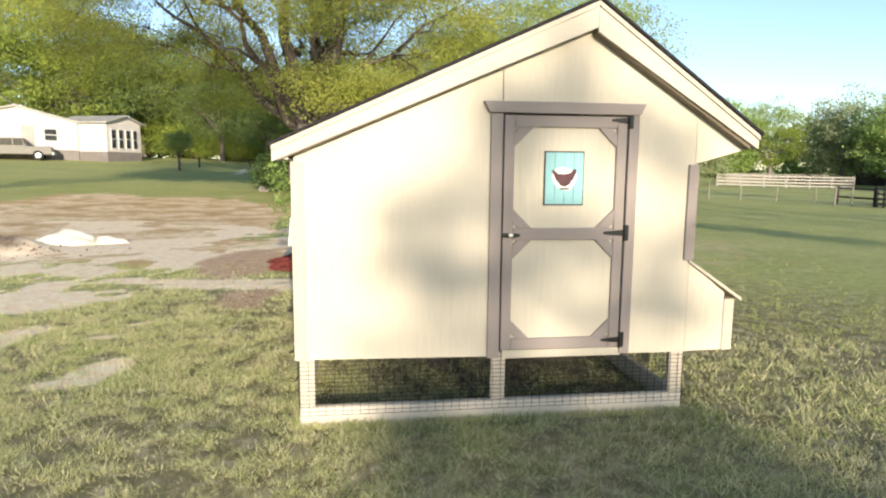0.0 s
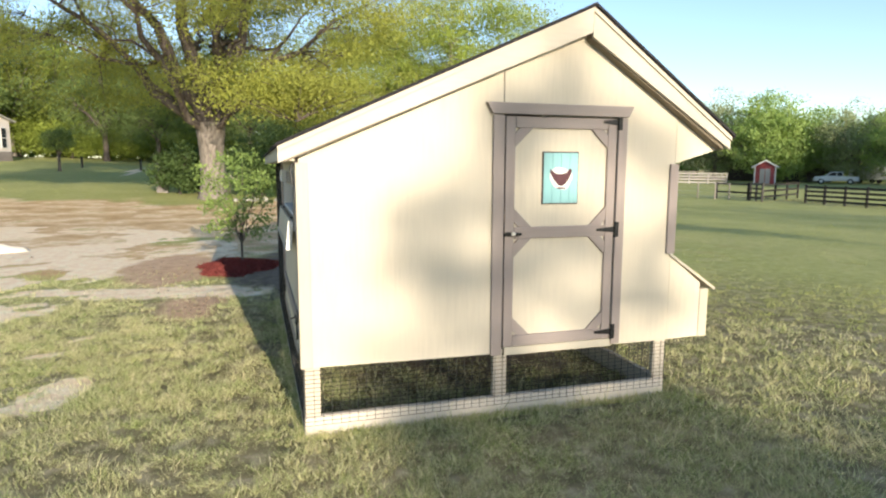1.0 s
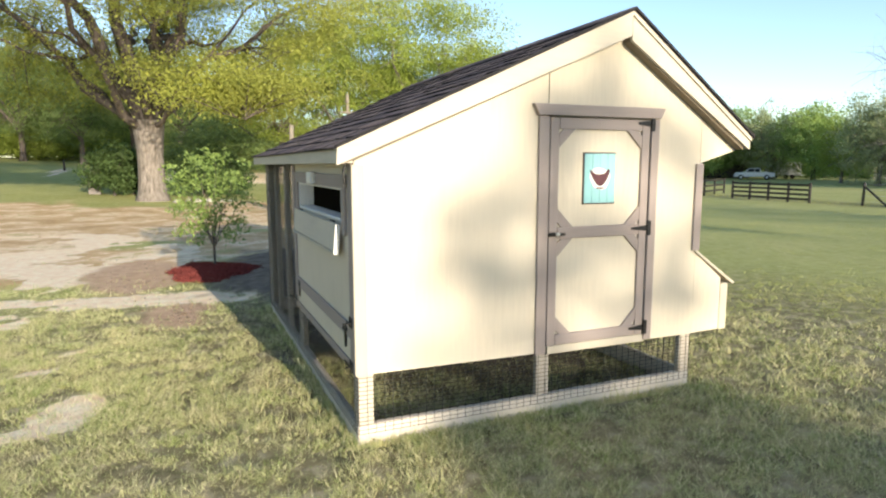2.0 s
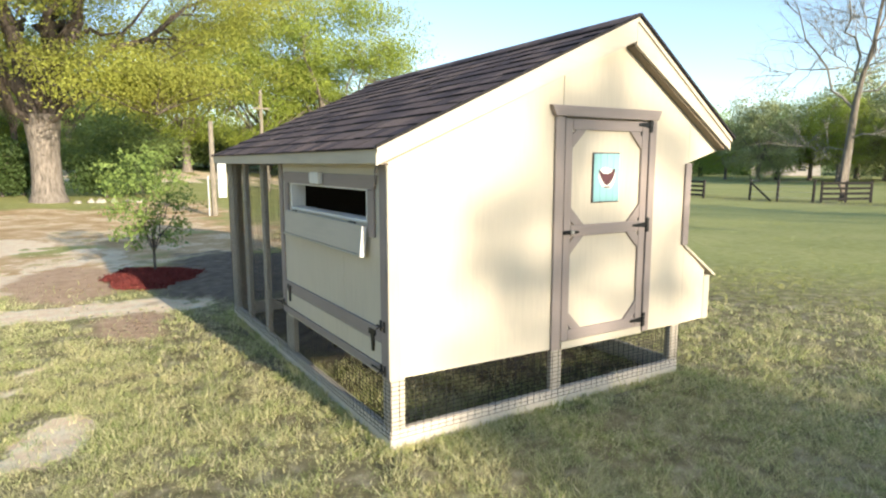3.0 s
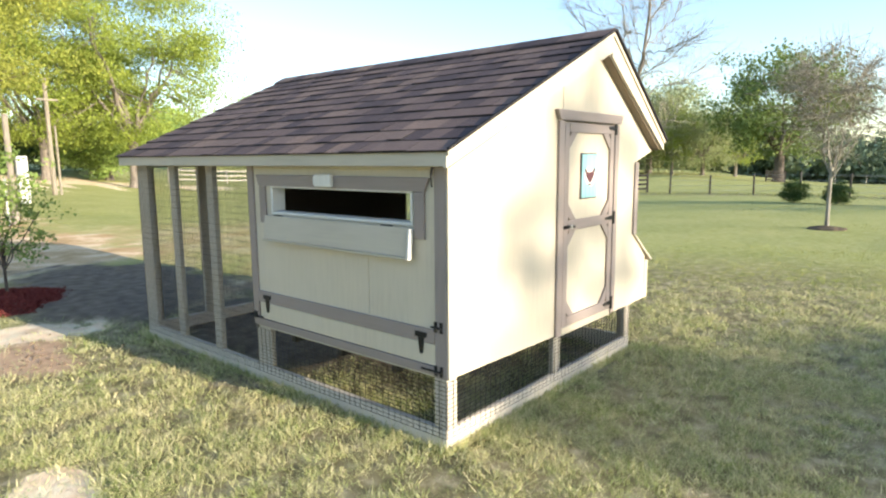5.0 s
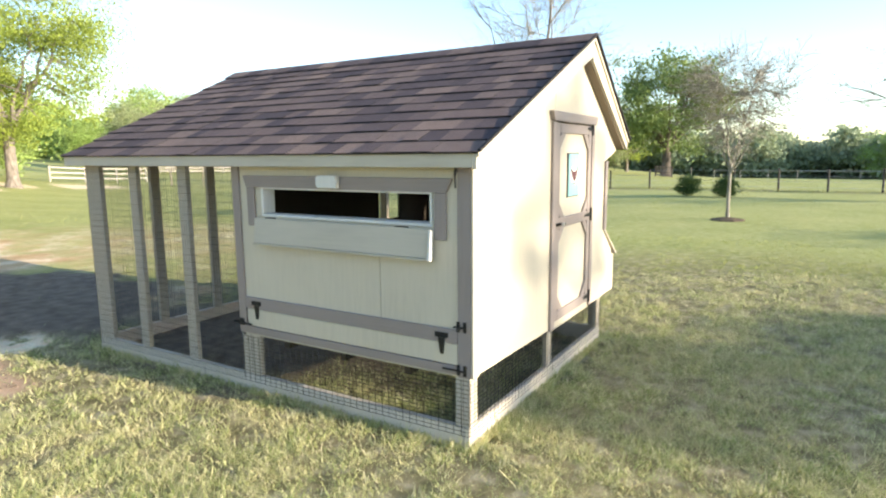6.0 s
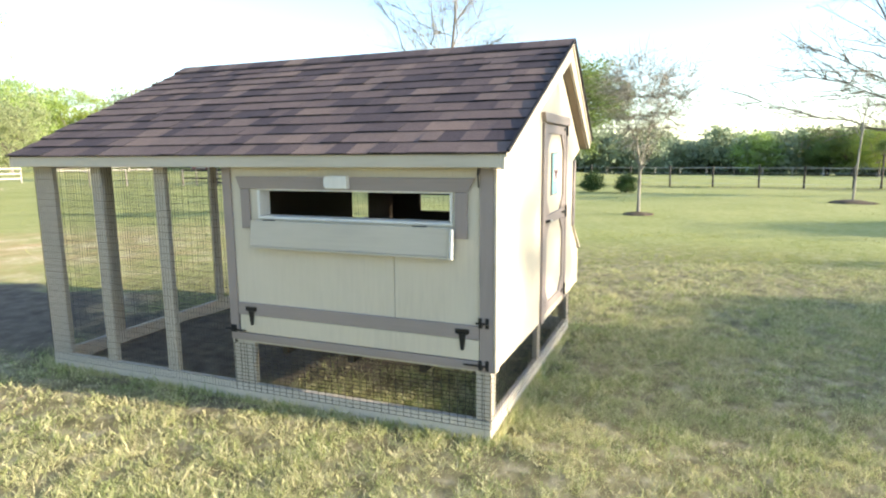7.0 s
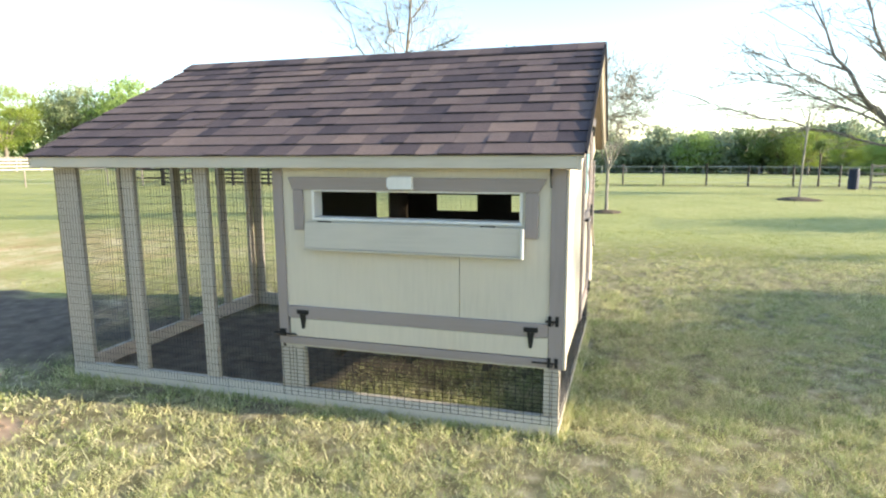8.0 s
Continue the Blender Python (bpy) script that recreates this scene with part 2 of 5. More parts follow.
def dirt(x, y):
    """Share of dark ground: freshly dug soil round the planted tree and on the low mound, plus shade painted under the
    house and in the run.
    """
    n = fbm(x, y, 0.8, 2, 3) + 1.2 * fbm(x, y, 0.3, 12, 3)
    return smoothstep(0.33, 0.66, 1.1 * spot(x, y, 0.85, 6.3, 1.1, 1.0) + 0.55 * spot(x, y, 0.85, 4.8, 1.1, 0.8) + 1.15 * spot(x, y, 0.25, 9.9, 1.5, 2.4) + 0.9 * spot(x, y, -6.5, 11.55, 0.9, 0.6) + 0.25 * n)


def dry(x, y):
    """Share of dry brown grass and leaf litter under the oak."""
    n = fbm(x, y, 3.0, 3, 4)
    return smoothstep(0.30, 0.75, 1.15 * spot(x, y, -4.5, 19, 13, 8) * smoothstep(4.5, 0.5, x - 0.08 * y) + 0.8 * n * smoothstep(6.0, 1.0, x))


def verge(x, y):
    """Unmown dull strip along the pasture fence, its colour darkened for the shade at the fence foot."""
    line = 33.2 + 0.09 * np.maximum(0, y - 2) + 0.6 * fbm(x, y, 3.0, 21, 2)
    return np.exp(-((x - line) / 1.5) ** 2) * smoothstep(44, 38, y) * smoothstep(-60, -40, y)


def ragged(n, l, share, grain, amount, lo, hi):
    """A soft mask broken up along its edge by a finer grain."""
    a = n.new("ShaderNodeMath")
    a.operation = "MULTIPLY_ADD"
    l.new(grain, a.inputs[0])
    a.inputs[1].default_value, a.inputs[2].default_value = amount, -amount * 0.5
    s = n.new("ShaderNodeMath")
    s.operation = "ADD"
    l.new(a.outputs[0], s.inputs[0])
    l.new(share, s.inputs[1])
    return ramp(n, l, s.outputs[0], [(lo, (0, 0, 0)), (hi, (1, 1, 1))])


def ground_material():
    m, n, l, b = shader("lawn_and_sand", 0.95, 0, 0.15)
    att = []
    for a in ("sand", "soil", "litter", "thatch", "verge", "turned"):
        q = n.new("ShaderNodeAttribute")
        q.attribute_name = a
        att.append(q.outputs["Fac"])
    f1, f2, f3 = noise_tex(n, l, 0.35, 4), noise_tex(n, l, 7, 5), noise_tex(n, l, 45, 3)
    green = ramp(n, l, f2, [(0.32, (0.24, 0.23, 0.10)), (0.5, (0.40, 0.37, 0.17)), (0.68, (0.54, 0.47, 0.27))])
    far = ramp(n, l, f1, [(0.35, (0.31, 0.355, 0.095)), (0.65, (0.44, 0.445, 0.155))])
    lawn = mixed(n, l, 0.62, green, far)
    # thatch, darkened to stand in also for the shade between blades
    thatch = ramp(n, l, f2, [(0.34, (0.13, 0.11, 0.062)), (0.52, (0.24, 0.20, 0.12)), (0.68, (0.42, 0.355, 0.25))])
    lawn = mixed(n, l, att[3], lawn, thatch)
    lawn = mixed(n, l, att[4], lawn, ramp(n, l, f1, [(0.35, (0.15, 0.15, 0.075)), (0.65, (0.26, 0.235, 0.14))]))
    sandc = ramp(n, l, f2, [(0.30, (0.86, 0.62, 0.42)), (0.5, (0.95, 0.75, 0.53)), (0.68, (0.97, 0.85, 0.64))])
    # soil tone, set low so that ground lying in shadow turns darker
    soil_shade = ramp(n, l, f2, [(0.3, (0.13, 0.10, 0.078)), (0.7, (0.26, 0.205, 0.16))])
    f4 = noise_tex(n, l, 0.8, 7, (1, 1, 1), 0.7)
    litc = ramp(n, l, f4, [(0.30, (0.40, 0.245, 0.12)), (0.42, (0.58, 0.38, 0.20)), (0.51, (0.70, 0.49, 0.29)), (0.57, (0.90, 0.71, 0.49)), (0.63, (0.60, 0.45, 0.23)), (0.74, (0.44, 0.41, 0.16))])
    c1 = mixed(n, l, ragged(n, l, att[2], noise_tex(n, l, 1.3, 6, (1, 1, 1), 0.6), 0.9, 0.25, 0.75), lawn, litc)
    c2 = mixed(n, l, ragged(n, l, att[0], noise_tex(n, l, 6.5, 8, (1, 1, 1), 0.7), 2.7, 0.36, 0.60), c1, sandc)
    c2 = mixed(n, l, att[5], c2, ramp(n, l, f2, [(0.3, (0.50, 0.325, 0.21)), (0.7, (0.66, 0.455, 0.305))]))
    c3 = mixed(n, l, att[1], c2, soil_shade)
    speck = ramp(n, l, f3, [(0.3, (0.62, 0.62, 0.62)), (0.65, (1, 1, 1))])
    l.new(mixed(n, l, 0.32, c3, speck, "MULTIPLY"), b.inputs["Base Color"])
    bump(n, l, b, noise_tex(n, l, 28, 6, (1, 1, 1), 0.7), 0.55, 0.02)
    return m


def tri_mesh(me, V):
    """Fill a mesh with loose triangles, from an array of n x 3 corners."""
    n = len(V)
    me.vertices.add(3 * n)
    me.vertices.foreach_set("co", np.ascontiguousarray(V, dtype=np.float32).ravel())
    me.loops.add(3 * n)
    me.loops.foreach_set("vertex_index", np.arange(3 * n, dtype=np.int32))
    me.polygons.add(n)
    me.polygons.foreach_set("loop_start", np.arange(0, 3 * n, 3, dtype=np.int32))
    me.polygons.foreach_set("loop_total", np.full(n, 3, dtype=np.int32))
    me.update(calc_edges=True)


def build_ground():
    near = np.arange(-9, 9.01, 0.135)
    steps = np.cumsum(np.geomspace(0.2, 260, 46))
    xs = np.concatenate([near[0] - steps[::-1], near, near[-1] + steps, np.arange(30.5, 38.5, 0.4)])
    xs = np.unique(np.round(xs, 3))
    ys = np.concatenate([-3 - steps[::-1], np.arange(-3, 20.01, 0.145), 20.1 + steps])
    X, Y = np.meshgrid(xs, ys)
    Z = land(X, Y) + 0.012 * fbm(X, Y, 0.9, 5, 3) * smoothstep(60, 15, np.hypot(X, Y))
    Z += 0.30 * spot(X, Y, -6.5, 11.55, 0.9, 0.55, 15) * (1 + 0.5 * fbm(X, Y, 0.35, 6, 3)) + 0.03 * dirt(X, Y)
    Z -= 0.02 * ((X > -0.6) & (X < 2.3) & (Y > 3.5) & (Y < 7.5))
    nx, ny = len(xs), len(ys)
    idx = np.arange(nx * ny).reshape(ny, nx)
    quads = np.stack([idx[:-1, :-1], idx[:-1, 1:], idx[1:, 1:], idx[1:, :-1]], -1).reshape(-1, 4)
    ob = rough_mesh("ground", np.stack([X, Y, Z], -1).reshape(-1, 3).tolist(), quads.tolist(), ground_material())
    for p in ob.data.polygons:
        p.use_smooth = True
    for a, fn in (("sand", bare), ("soil", dirt), ("turned", dug), ("litter", lambda x, y: np.maximum(dry(x, y), 0.52 * spot(x, y, 4.0, 14.0, 6.0, 6.5, 25))), ("verge", verge), ("thatch", lambda x, y: smoothstep(9.0, 4.5, np.hypot(x - 0.2, y - 2.5)) * 0.9)):
        ob.data.attributes.new(a, "FLOAT", "POINT").data.foreach_set("value", fn(X, Y).astype(np.float32).ravel())
    return tagged(ob, "mown lawn with bare sandy patches and dry leaf litter", "ground", kind="structure")


ground = build_ground()


def grass_material(name, stops, straw, moss):
    """Blades differ one from another; clumps run from moss green to straw."""
    m, n, l, b = shader(name, 0.7, 0, 0.2)
    geo = n.new("ShaderNodeNewGeometry")
    c0 = ramp(n, l, geo.outputs["Random Per Island"], stops)
    wide = noise_tex(n, l, 2.0, 5, (1, 1, 1), 0.65)
    clump = noise_tex(n, l, 8.0, 3, (1, 1, 1), 0.6)
    c0 = mixed(n, l, ramp(n, l, wide, [(0.42, (0, 0, 0)), (0.62, (0.45, 0.45, 0.45))]), c0, straw)
    c0 = mixed(n, l, ramp(n, l, clump, [(0.50, (0, 0, 0)), (0.66, (0.48, 0.48, 0.48))]), c0, moss)
    l.new(c0, b.inputs["Base Color"])
    t = n.new("ShaderNodeBsdfTranslucent")
    l.new(c0, t.inputs["Color"])
    mix = n.new("ShaderNodeMixShader")
    mix.inputs[0].default_value = 0.2
    l.new(b.outputs[0], mix.inputs[1])
    l.new(t.outputs[0], mix.inputs[2])
    l.new(mix.outputs[0], n["Material Output"].inputs["Surface"])
    return m


def from_path(x, y):
    """Distance from the trodden line past the coop's corner."""
    t = np.clip((x * -3.7 + (y - 0.2) * 2.8) / 21.5, 0, 1)
    return np.hypot(x + 3.7 * t, y - 0.2 - 2.8 * t)


def worn(x, y):
    """How closely the turf stands: clumps a hand wide, with thin spots between."""
    return np.clip(0.66 + 1.0 * fbm(x, y, 0.13, 8, 2) + 0.30 * fbm(x, y, 0.8, 19, 2), 0.12, 1)


def build_grass():
    rng = np.random.RandomState(3)
    xs, ys = [], []
    for x0, x1, y0, y1, per in ((-4.6, 5.5, 0.0, 8.0, 17000), (-7.5, 12.0, -3.5, 14.0, 5200)):
        k = int((x1 - x0) * (y1 - y0) * per)
        xs.append(rng.uniform(x0, x1, k))
        ys.append(rng.uniform(y0, y1, k))
    x, y = np.concatenate(xs), np.concatenate(ys)
    n = len(x)
    d = from_path(x, y)
    ahead = 0.603 * x + 0.797 * (y - 0.2) > 1.0
    near = np.arange(n) < len(xs[0])
    thin = np.where(near, smoothstep(4.8, 2.6, d + 0.5 * fbm(x, y, 1.5, 9, 2)), smoothstep(2.4, 4.2, d) * smoothstep(11.5, 8.0, d + fbm(x, y, 2.0, 9, 2))) * ahead
    inside = (x > -0.38) & (x < 2.05) & (y > 3.66) & (y < 7.34)
    keep = rng.rand(n) < thin * np.clip(1.30 - d / 9.5, 0.12, 1) * (1 - 0.91 * np.maximum(np.maximum(bare(x, y), dug(x, y)), dirt(x, y) * (~inside))) * (1 - 0.75 * dry(x, y)) * worn(x, y) * np.where(inside, 0.8 * (y < 5.3), 1.0)
    x, y = x[keep], y[keep]
    # longer blades left standing along the foot of the coop
    ex = np.concatenate([rng.uniform(-0.42, 2.06, 2600), -0.375 - rng.uniform(0.006, 0.06, 2600)])
    ey = np.concatenate([3.663 - rng.uniform(0.002, 0.05, 2600), rng.uniform(3.62, 7.4, 2600)])
    # coarse tufts out over the wide lawn, thinning with distance
    k = 300000
    fd = 8.5 + 61.5 * rng.rand(k) ** 1.6
    fa = np.radians(rng.uniform(-26, 121, k))
    fx, fy = -1.0 + fd * np.cos(fa), 2.0 + fd * np.sin(fa)
    ok = rng.rand(k) < smoothstep(8.0, 11.0, fd) * (1 - 0.95 * np.maximum(np.maximum(bare(fx, fy), dug(fx, fy)), dirt(fx, fy))) * (1 - 0.9 * dry(fx, fy)) * np.clip(0.65 + 1.1 * fbm(fx, fy, 0.9, 8, 3), 0.1, 1)
    fx, fy = fx[ok], fy[ok]
    # rank growth under the pasture fence
    vx, vy = rng.uniform(30, 39, 60000), rng.uniform(-14, 40, 60000)
    rank = rng.rand(60000) < 0.55 * verge(vx, vy)
    fx, fy = np.concatenate([fx, vx[rank]]), np.concatenate([fy, vy[rank]])
    m = len(x)
    x, y = np.concatenate([x, fx, ex]), np.concatenate([y, fy, ey])
    d = from_path(x, y)
    n = len(x)
    long_ = np.arange(n) >= n - 5200
    far_out = (np.arange(n) >= m) & ~long_
    tuft = far_out | ((d > 6.5) & ~long_)
    z = land(x, y) - 0.012
    h = rng.uniform(0.016, 0.044, n) * (1 + 0.8 * (rng.rand(n) < 0.10)) * (1 + 0.05 * np.minimum(d, 22)) * np.where(long_, rng.uniform(0.6, 1.5, n) * (1 + (rng.rand(n) < 0.05)), 0.72 + 0.4 * worn(x, y)) * np.where(long_ | far_out, 1, 1 - 0.5 * smoothstep(5.0, 9.0, d)) * np.where(far_out, 0.40 + 1.6 * verge(x, y) * rng.rand(n) ** 2, 1)
    w = rng.uniform(0.0013, 0.0031, n) * (1 + 0.18 * np.clip(d - 2.2, 0, 5) + 0.38 * np.clip(d - 7.2, 0, 21)) * np.where(far_out, 0.75, 1)
    a, lean = rng.uniform(0, 2 * np.pi, n), rng.uniform(0.2, 1.8, n) * h * np.where(long_, 0.4, 1)
    b2 = rng.uniform(0, 2 * np.pi, n)
    px, py = np.cos(a) * w, np.sin(a) * w
    tx, ty = np.cos(b2) * lean, np.sin(b2) * lean
    V = np.empty((n, 3, 3))
    V[:, 0] = np.stack([x - px, y - py, z], -1)
    V[:, 1] = np.stack([x + px, y + py, z], -1)
    V[:, 2] = np.stack([x + tx, y + ty, z + h], -1)
    me = bpy.data.meshes.new("grass")
    tri_mesh(me, V)
    me.materials.append(grass_material("grass_blade", [(0.0, (0.18, 0.225, 0.07)), (0.35, (0.34, 0.39, 0.135)), (0.65, (0.59, 0.565, 0.29)), (1.0, (0.86, 0.77, 0.50))], (0.72, 0.62, 0.38), (0.28, 0.38, 0.105)))
    me.materials.append(grass_material("grass_tuft", [(0.0, (0.29, 0.335, 0.105)), (1.0, (0.43, 0.44, 0.175))], (0.47, 0.42, 0.21), (0.30, 0.36, 0.10)))
    me.polygons.foreach_set("material_index", tuft.astype(np.int32))
    return tagged(new("grass", me), "short mown grass, half green and half straw-coloured", "grass", kind="stuff")


grass = build_grass()


# ---- trees ----
def tube(V, F, pts, radii, sides):
    base = len(V)
    pts = [Vector(p) for p in pts]
    for i, (p, r) in enumerate(zip(pts, radii)):
        d = (pts[min(i + 1, len(pts) - 1)] - pts[max(i - 1, 0)])
        q = d.to_track_quat("Z", "Y") if d.length > 1e-6 else Vector((0, 0, 1)).to_track_quat("Z", "Y")
        for k in range(sides):
            a = 2 * math.pi * k / sides
            V.append(tuple(p + q @ Vector((r * math.cos(a), r * math.sin(a), 0))))
    for i in range(len(pts) - 1):
        for k in range(sides):
            j = (k + 1) % sides
            F.append((base + i * sides + k, base + i * sides + j, base + (i + 1) * sides + j, base + (i + 1) * sides + k))


def curve_pts(p, q, sag, wob, rng, n=7):
    p, q = np.array(p, float), np.array(q, float)
    mid = (p + q) / 2 + np.array([0, 0, sag])
    out = []
    for i in range(n):
        t = i / (n - 1)
        b = (1 - t) ** 2 * p + 2 * t * (1 - t) * mid + t * t * q
        if 0 < i < n - 1:
            b = b + rng.normal(0, wob, 3)
        out.append(b)
    return out


def leaf_faces(centres, spread, per, size, rng, flat=0.6, aspect=0.5):
    """Small leaf-shaped quads scattered round the centres."""
    n = len(centres) * per
    c = np.repeat(centres, per, 0) + rng.normal(0, 1, (n, 3)) * np.array([spread, spread, spread * flat])
    u = rng.normal(0, 1, (n, 3))
    u /= np.linalg.norm(u, axis=1)[:, None]
    w = np.cross(u, rng.normal(0, 1, (n, 3)))
    w /= np.linalg.norm(w, axis=1)[:, None]
    s = size * rng.uniform(0.55, 1.3, (n, 1))
    quad = np.stack([c - u * s, c + w * s * aspect, c + u * s, c - w * s * aspect], 1)
    return quad.reshape(-1, 3), np.arange(4 * n).reshape(-1, 4)


def leaf_tris(centres, spread, per, size, rng, flat=0.6, aspect=0.75):
    """Small three-cornered leaves scattered round the centres."""
    quad, _ = leaf_faces(centres, spread, per, size, rng, flat, aspect)
    return quad.reshape(-1, 4, 3)[:, (0, 1, 3)]


def make_tree(name, label, seed, trunk_h, trunk_r, centre, radii, limbs, clumps, per, spread, leaf, bark_m, leaf_m, twigs=0, gap=0.0, flare=1.5, lean=(0, 0), hang=0.0, category="tree", at=(0, 0, 0), centres=None, limb_r=1.0, rise=-0.25, twig_r=0.0, clear=(0.0, 0.0), flat=0.6, tier=1.0, aspect=0.75, stems=(), limb_m=None, low=None):
    """Trunk with limbs, clumps of leaves joined to the nearest limb; crown within an uneven ellipsoid."""
    rng = np.random.RandomState(seed)
    V, F, B, G = [], [], [], []
    top = np.array([lean[0], lean[1], trunk_h])
    hs = np.linspace(-0.15, 1, 9)
    tube(V, F, [np.array([lean[0] * max(h, 0) ** 1.5, lean[1] * max(h, 0) ** 1.5, h * trunk_h]) for h in hs],
         [trunk_r * (1 + (flare - 1) * max(0, 1 - h * 4) ** 2) * (1 - 0.12 * h + (0.30 * max(0, h - 0.6) / 0.4 if stems else 0)) for h in hs], 14)
    centre, radii = np.array(centre, float), np.array(radii, float)
    nodes = []
    for i in range(limbs):
        a = 2 * math.pi * (i + rng.uniform(-0.3, 0.3)) / limbs
        e = rng.uniform(rise, 0.85 if rise < 0.2 else 1.35)
        tip = centre + radii * np.array([math.cos(a) * math.cos(e), math.sin(a) * math.cos(e), math.sin(e)]) * rng.uniform(0.6, 0.92)
        start = top * rng.uniform(0.8, 1.0) if limbs > 1 else top
        pts = curve_pts(start, tip, 0.12 * np.linalg.norm(tip - start) * (1 if e < 0.5 else 0.3), 0.014 * np.linalg.norm(tip - start), rng, 9)
        r0 = trunk_r * rng.uniform(0.35, 0.6) * limb_r
        rr = np.linspace(r0, r0 * 0.12, 9)
        tube(B, G, pts, rr, 7)
        nodes += [(p, r) for p, r in zip(pts[2:], rr[2:])]
    for tip, r0 in stems:
        tip = np.array(tip, float)
        start = top * np.array([1, 1, rng.uniform(0.86, 0.98)]) + 0.25 * trunk_r * np.sign(tip) * np.array([1, 1, 0])
        up = tip[2] - start[2]
        pts = curve_pts(start, tip, 0.10 * np.linalg.norm(tip - start) * (1.3 if up < 6 else 0.3), 0.03 * np.linalg.norm(tip - start), rng, 9)
        rr = np.linspace(r0, r0 * 0.18, 9)
        tube(B, G, pts, rr, 9)
        nodes += [(p, r) for p, r in zip(pts[2:], rr[2:])]
        for k in (3, 5, 6, 7):
            g = (pts[k] - pts[k - 2]) * rng.uniform(0.7, 1.2) + rng.normal(0, 1.0, 3) * np.array([1.5, 1.5, 0.9])
            sub_ = curve_pts(pts[k], pts[k] + g, -0.1, 0.12, rng, 6)
            sr = np.linspace(rr[k] * 0.6, 0.02, 6)
            tube(B, G, sub_, sr, 6)
            nodes += [(p, r) for p, r in zip(sub_[2:], sr[2:])]
    if not nodes:
        nodes = [(top, trunk_r)]
    npos = np.array([p for p, _ in nodes])
    cs = []
    todo = [] if centres is None else [np.array(q, float) for q in centres]
    for _ in range(low[2] if low else 0):
        d = rng.normal(0, 1, 3)
        p = np.array(low[0]) + np.array(low[1]) * d / np.linalg.norm(d) * rng.uniform(0.1, 1.0)
        cs.append(p)
        q = npos[int(np.argmin(((npos - p) ** 2).sum(1)))]
        tube(B, G, curve_pts(q, p, 0.1, 0.05, rng, 5), np.linspace(0.03, 0.012, 5), 4)
    while len(cs) < (len(todo) if todo else clumps):
        d = rng.normal(0, 1, 3)
        d /= np.linalg.norm(d)
        p = centre + radii * d * rng.uniform(0.12, 1.0) ** 0.55 * (1 + 0.09 * np.clip(rng.normal(), -2, 1.5))
        if gap and not todo and noise.noise(Vector(p * np.array([1, 1, tier]) * (2.2 / radii.mean()) + seed)) < gap - 0.35:
            continue
        if not todo and math.hypot(p[0], p[1]) < clear[0] and p[2] < clear[1]:
            continue
        if todo:
            p = todo[len(cs)]
        elif p[2] < max(0.25, hang):
            continue
        cs.append(p)
        k = int(np.argmin(((npos - p) ** 2).sum(1)))
        q, r = nodes[k]
        r = min(r * 0.5, 0.011 * np.linalg.norm(p - q) + 0.0022 * radii.mean())
        pts = curve_pts(q, p, 0.08 * np.linalg.norm(p - q), 0.02 * np.linalg.norm(p - q), rng, 5)
        tube(B, G, pts, np.linspace(max(r, twig_r * 1.5), max(r * 0.3, twig_r), 5), 4)
        for _ in range(twigs):
            s0 = pts[rng.randint(1, 5)]
            g = rng.normal(0, 1, 3) * np.array([1, 1, 0.7]) + (p - centre) / radii * 0.8 + np.array([0, 0, 0.35])
            tube(B, G, curve_pts(s0, s0 + g * spread * 1.1, 0.05, 0.05 * spread, rng, 4), np.linspace(max(r * 0.35, twig_r), max(r * 0.1, twig_r * 0.5), 4), 3)
    ob = thing(name, label, category, at=at)
    for wood in (rough_mesh("trunk", V, F, bark_m, ob), rough_mesh("bough", B, G, limb_m or bark_m, ob)):
        for p in wood.data.polygons:
            p.use_smooth = True
    if per:
        me = bpy.data.meshes.new("crown")
        tri_mesh(me, leaf_tris(np.array(cs), spread, per, leaf, rng, flat, aspect))
        me.materials.append(leaf_m)
        new("crown", me).parent = ob
    return ob


def stand(ob, x, y, scale=1.0, turn=0.0, wide=1.0, sink=0.05):
    """A copy of a tree on the ground at x, y."""
    return copy_thing(ob, pose(x, y, float(land(x, y)) - sink, 0, 0, turn) @ Matrix.Diagonal((scale * wide, scale * wide, scale, 1)))


def polar(az, d):
    return -1.5 + d * math.cos(radians(az)), 1.5 + d * math.sin(radians(az))


# ---- the coop ----
X0, X1, Y0, YC, Y1 = -0.378, 2.050, 3.665, 5.50, 7.325
RX, RZ = 1.354, 2.503          # ridge
LX, LZ = -0.488, 1.668         # top of the long slope's eave
EX, EZ = 2.398, 1.766          # top of the short slope's eave
RY0, RY1 = 3.565, 7.415        # ends of the roof
SL, SR = (RZ - LZ) / (RX - LX), (RZ - EZ) / (EX - RX)
coop = thing("chicken_coop", "cream wooden chicken coop with taupe trim, shingle roof, wire run", "chicken coop")


def roof_under(x, drop):
    return (RZ - (RX - x) * SL if x < RX else RZ - (x - RX) * SR) - drop


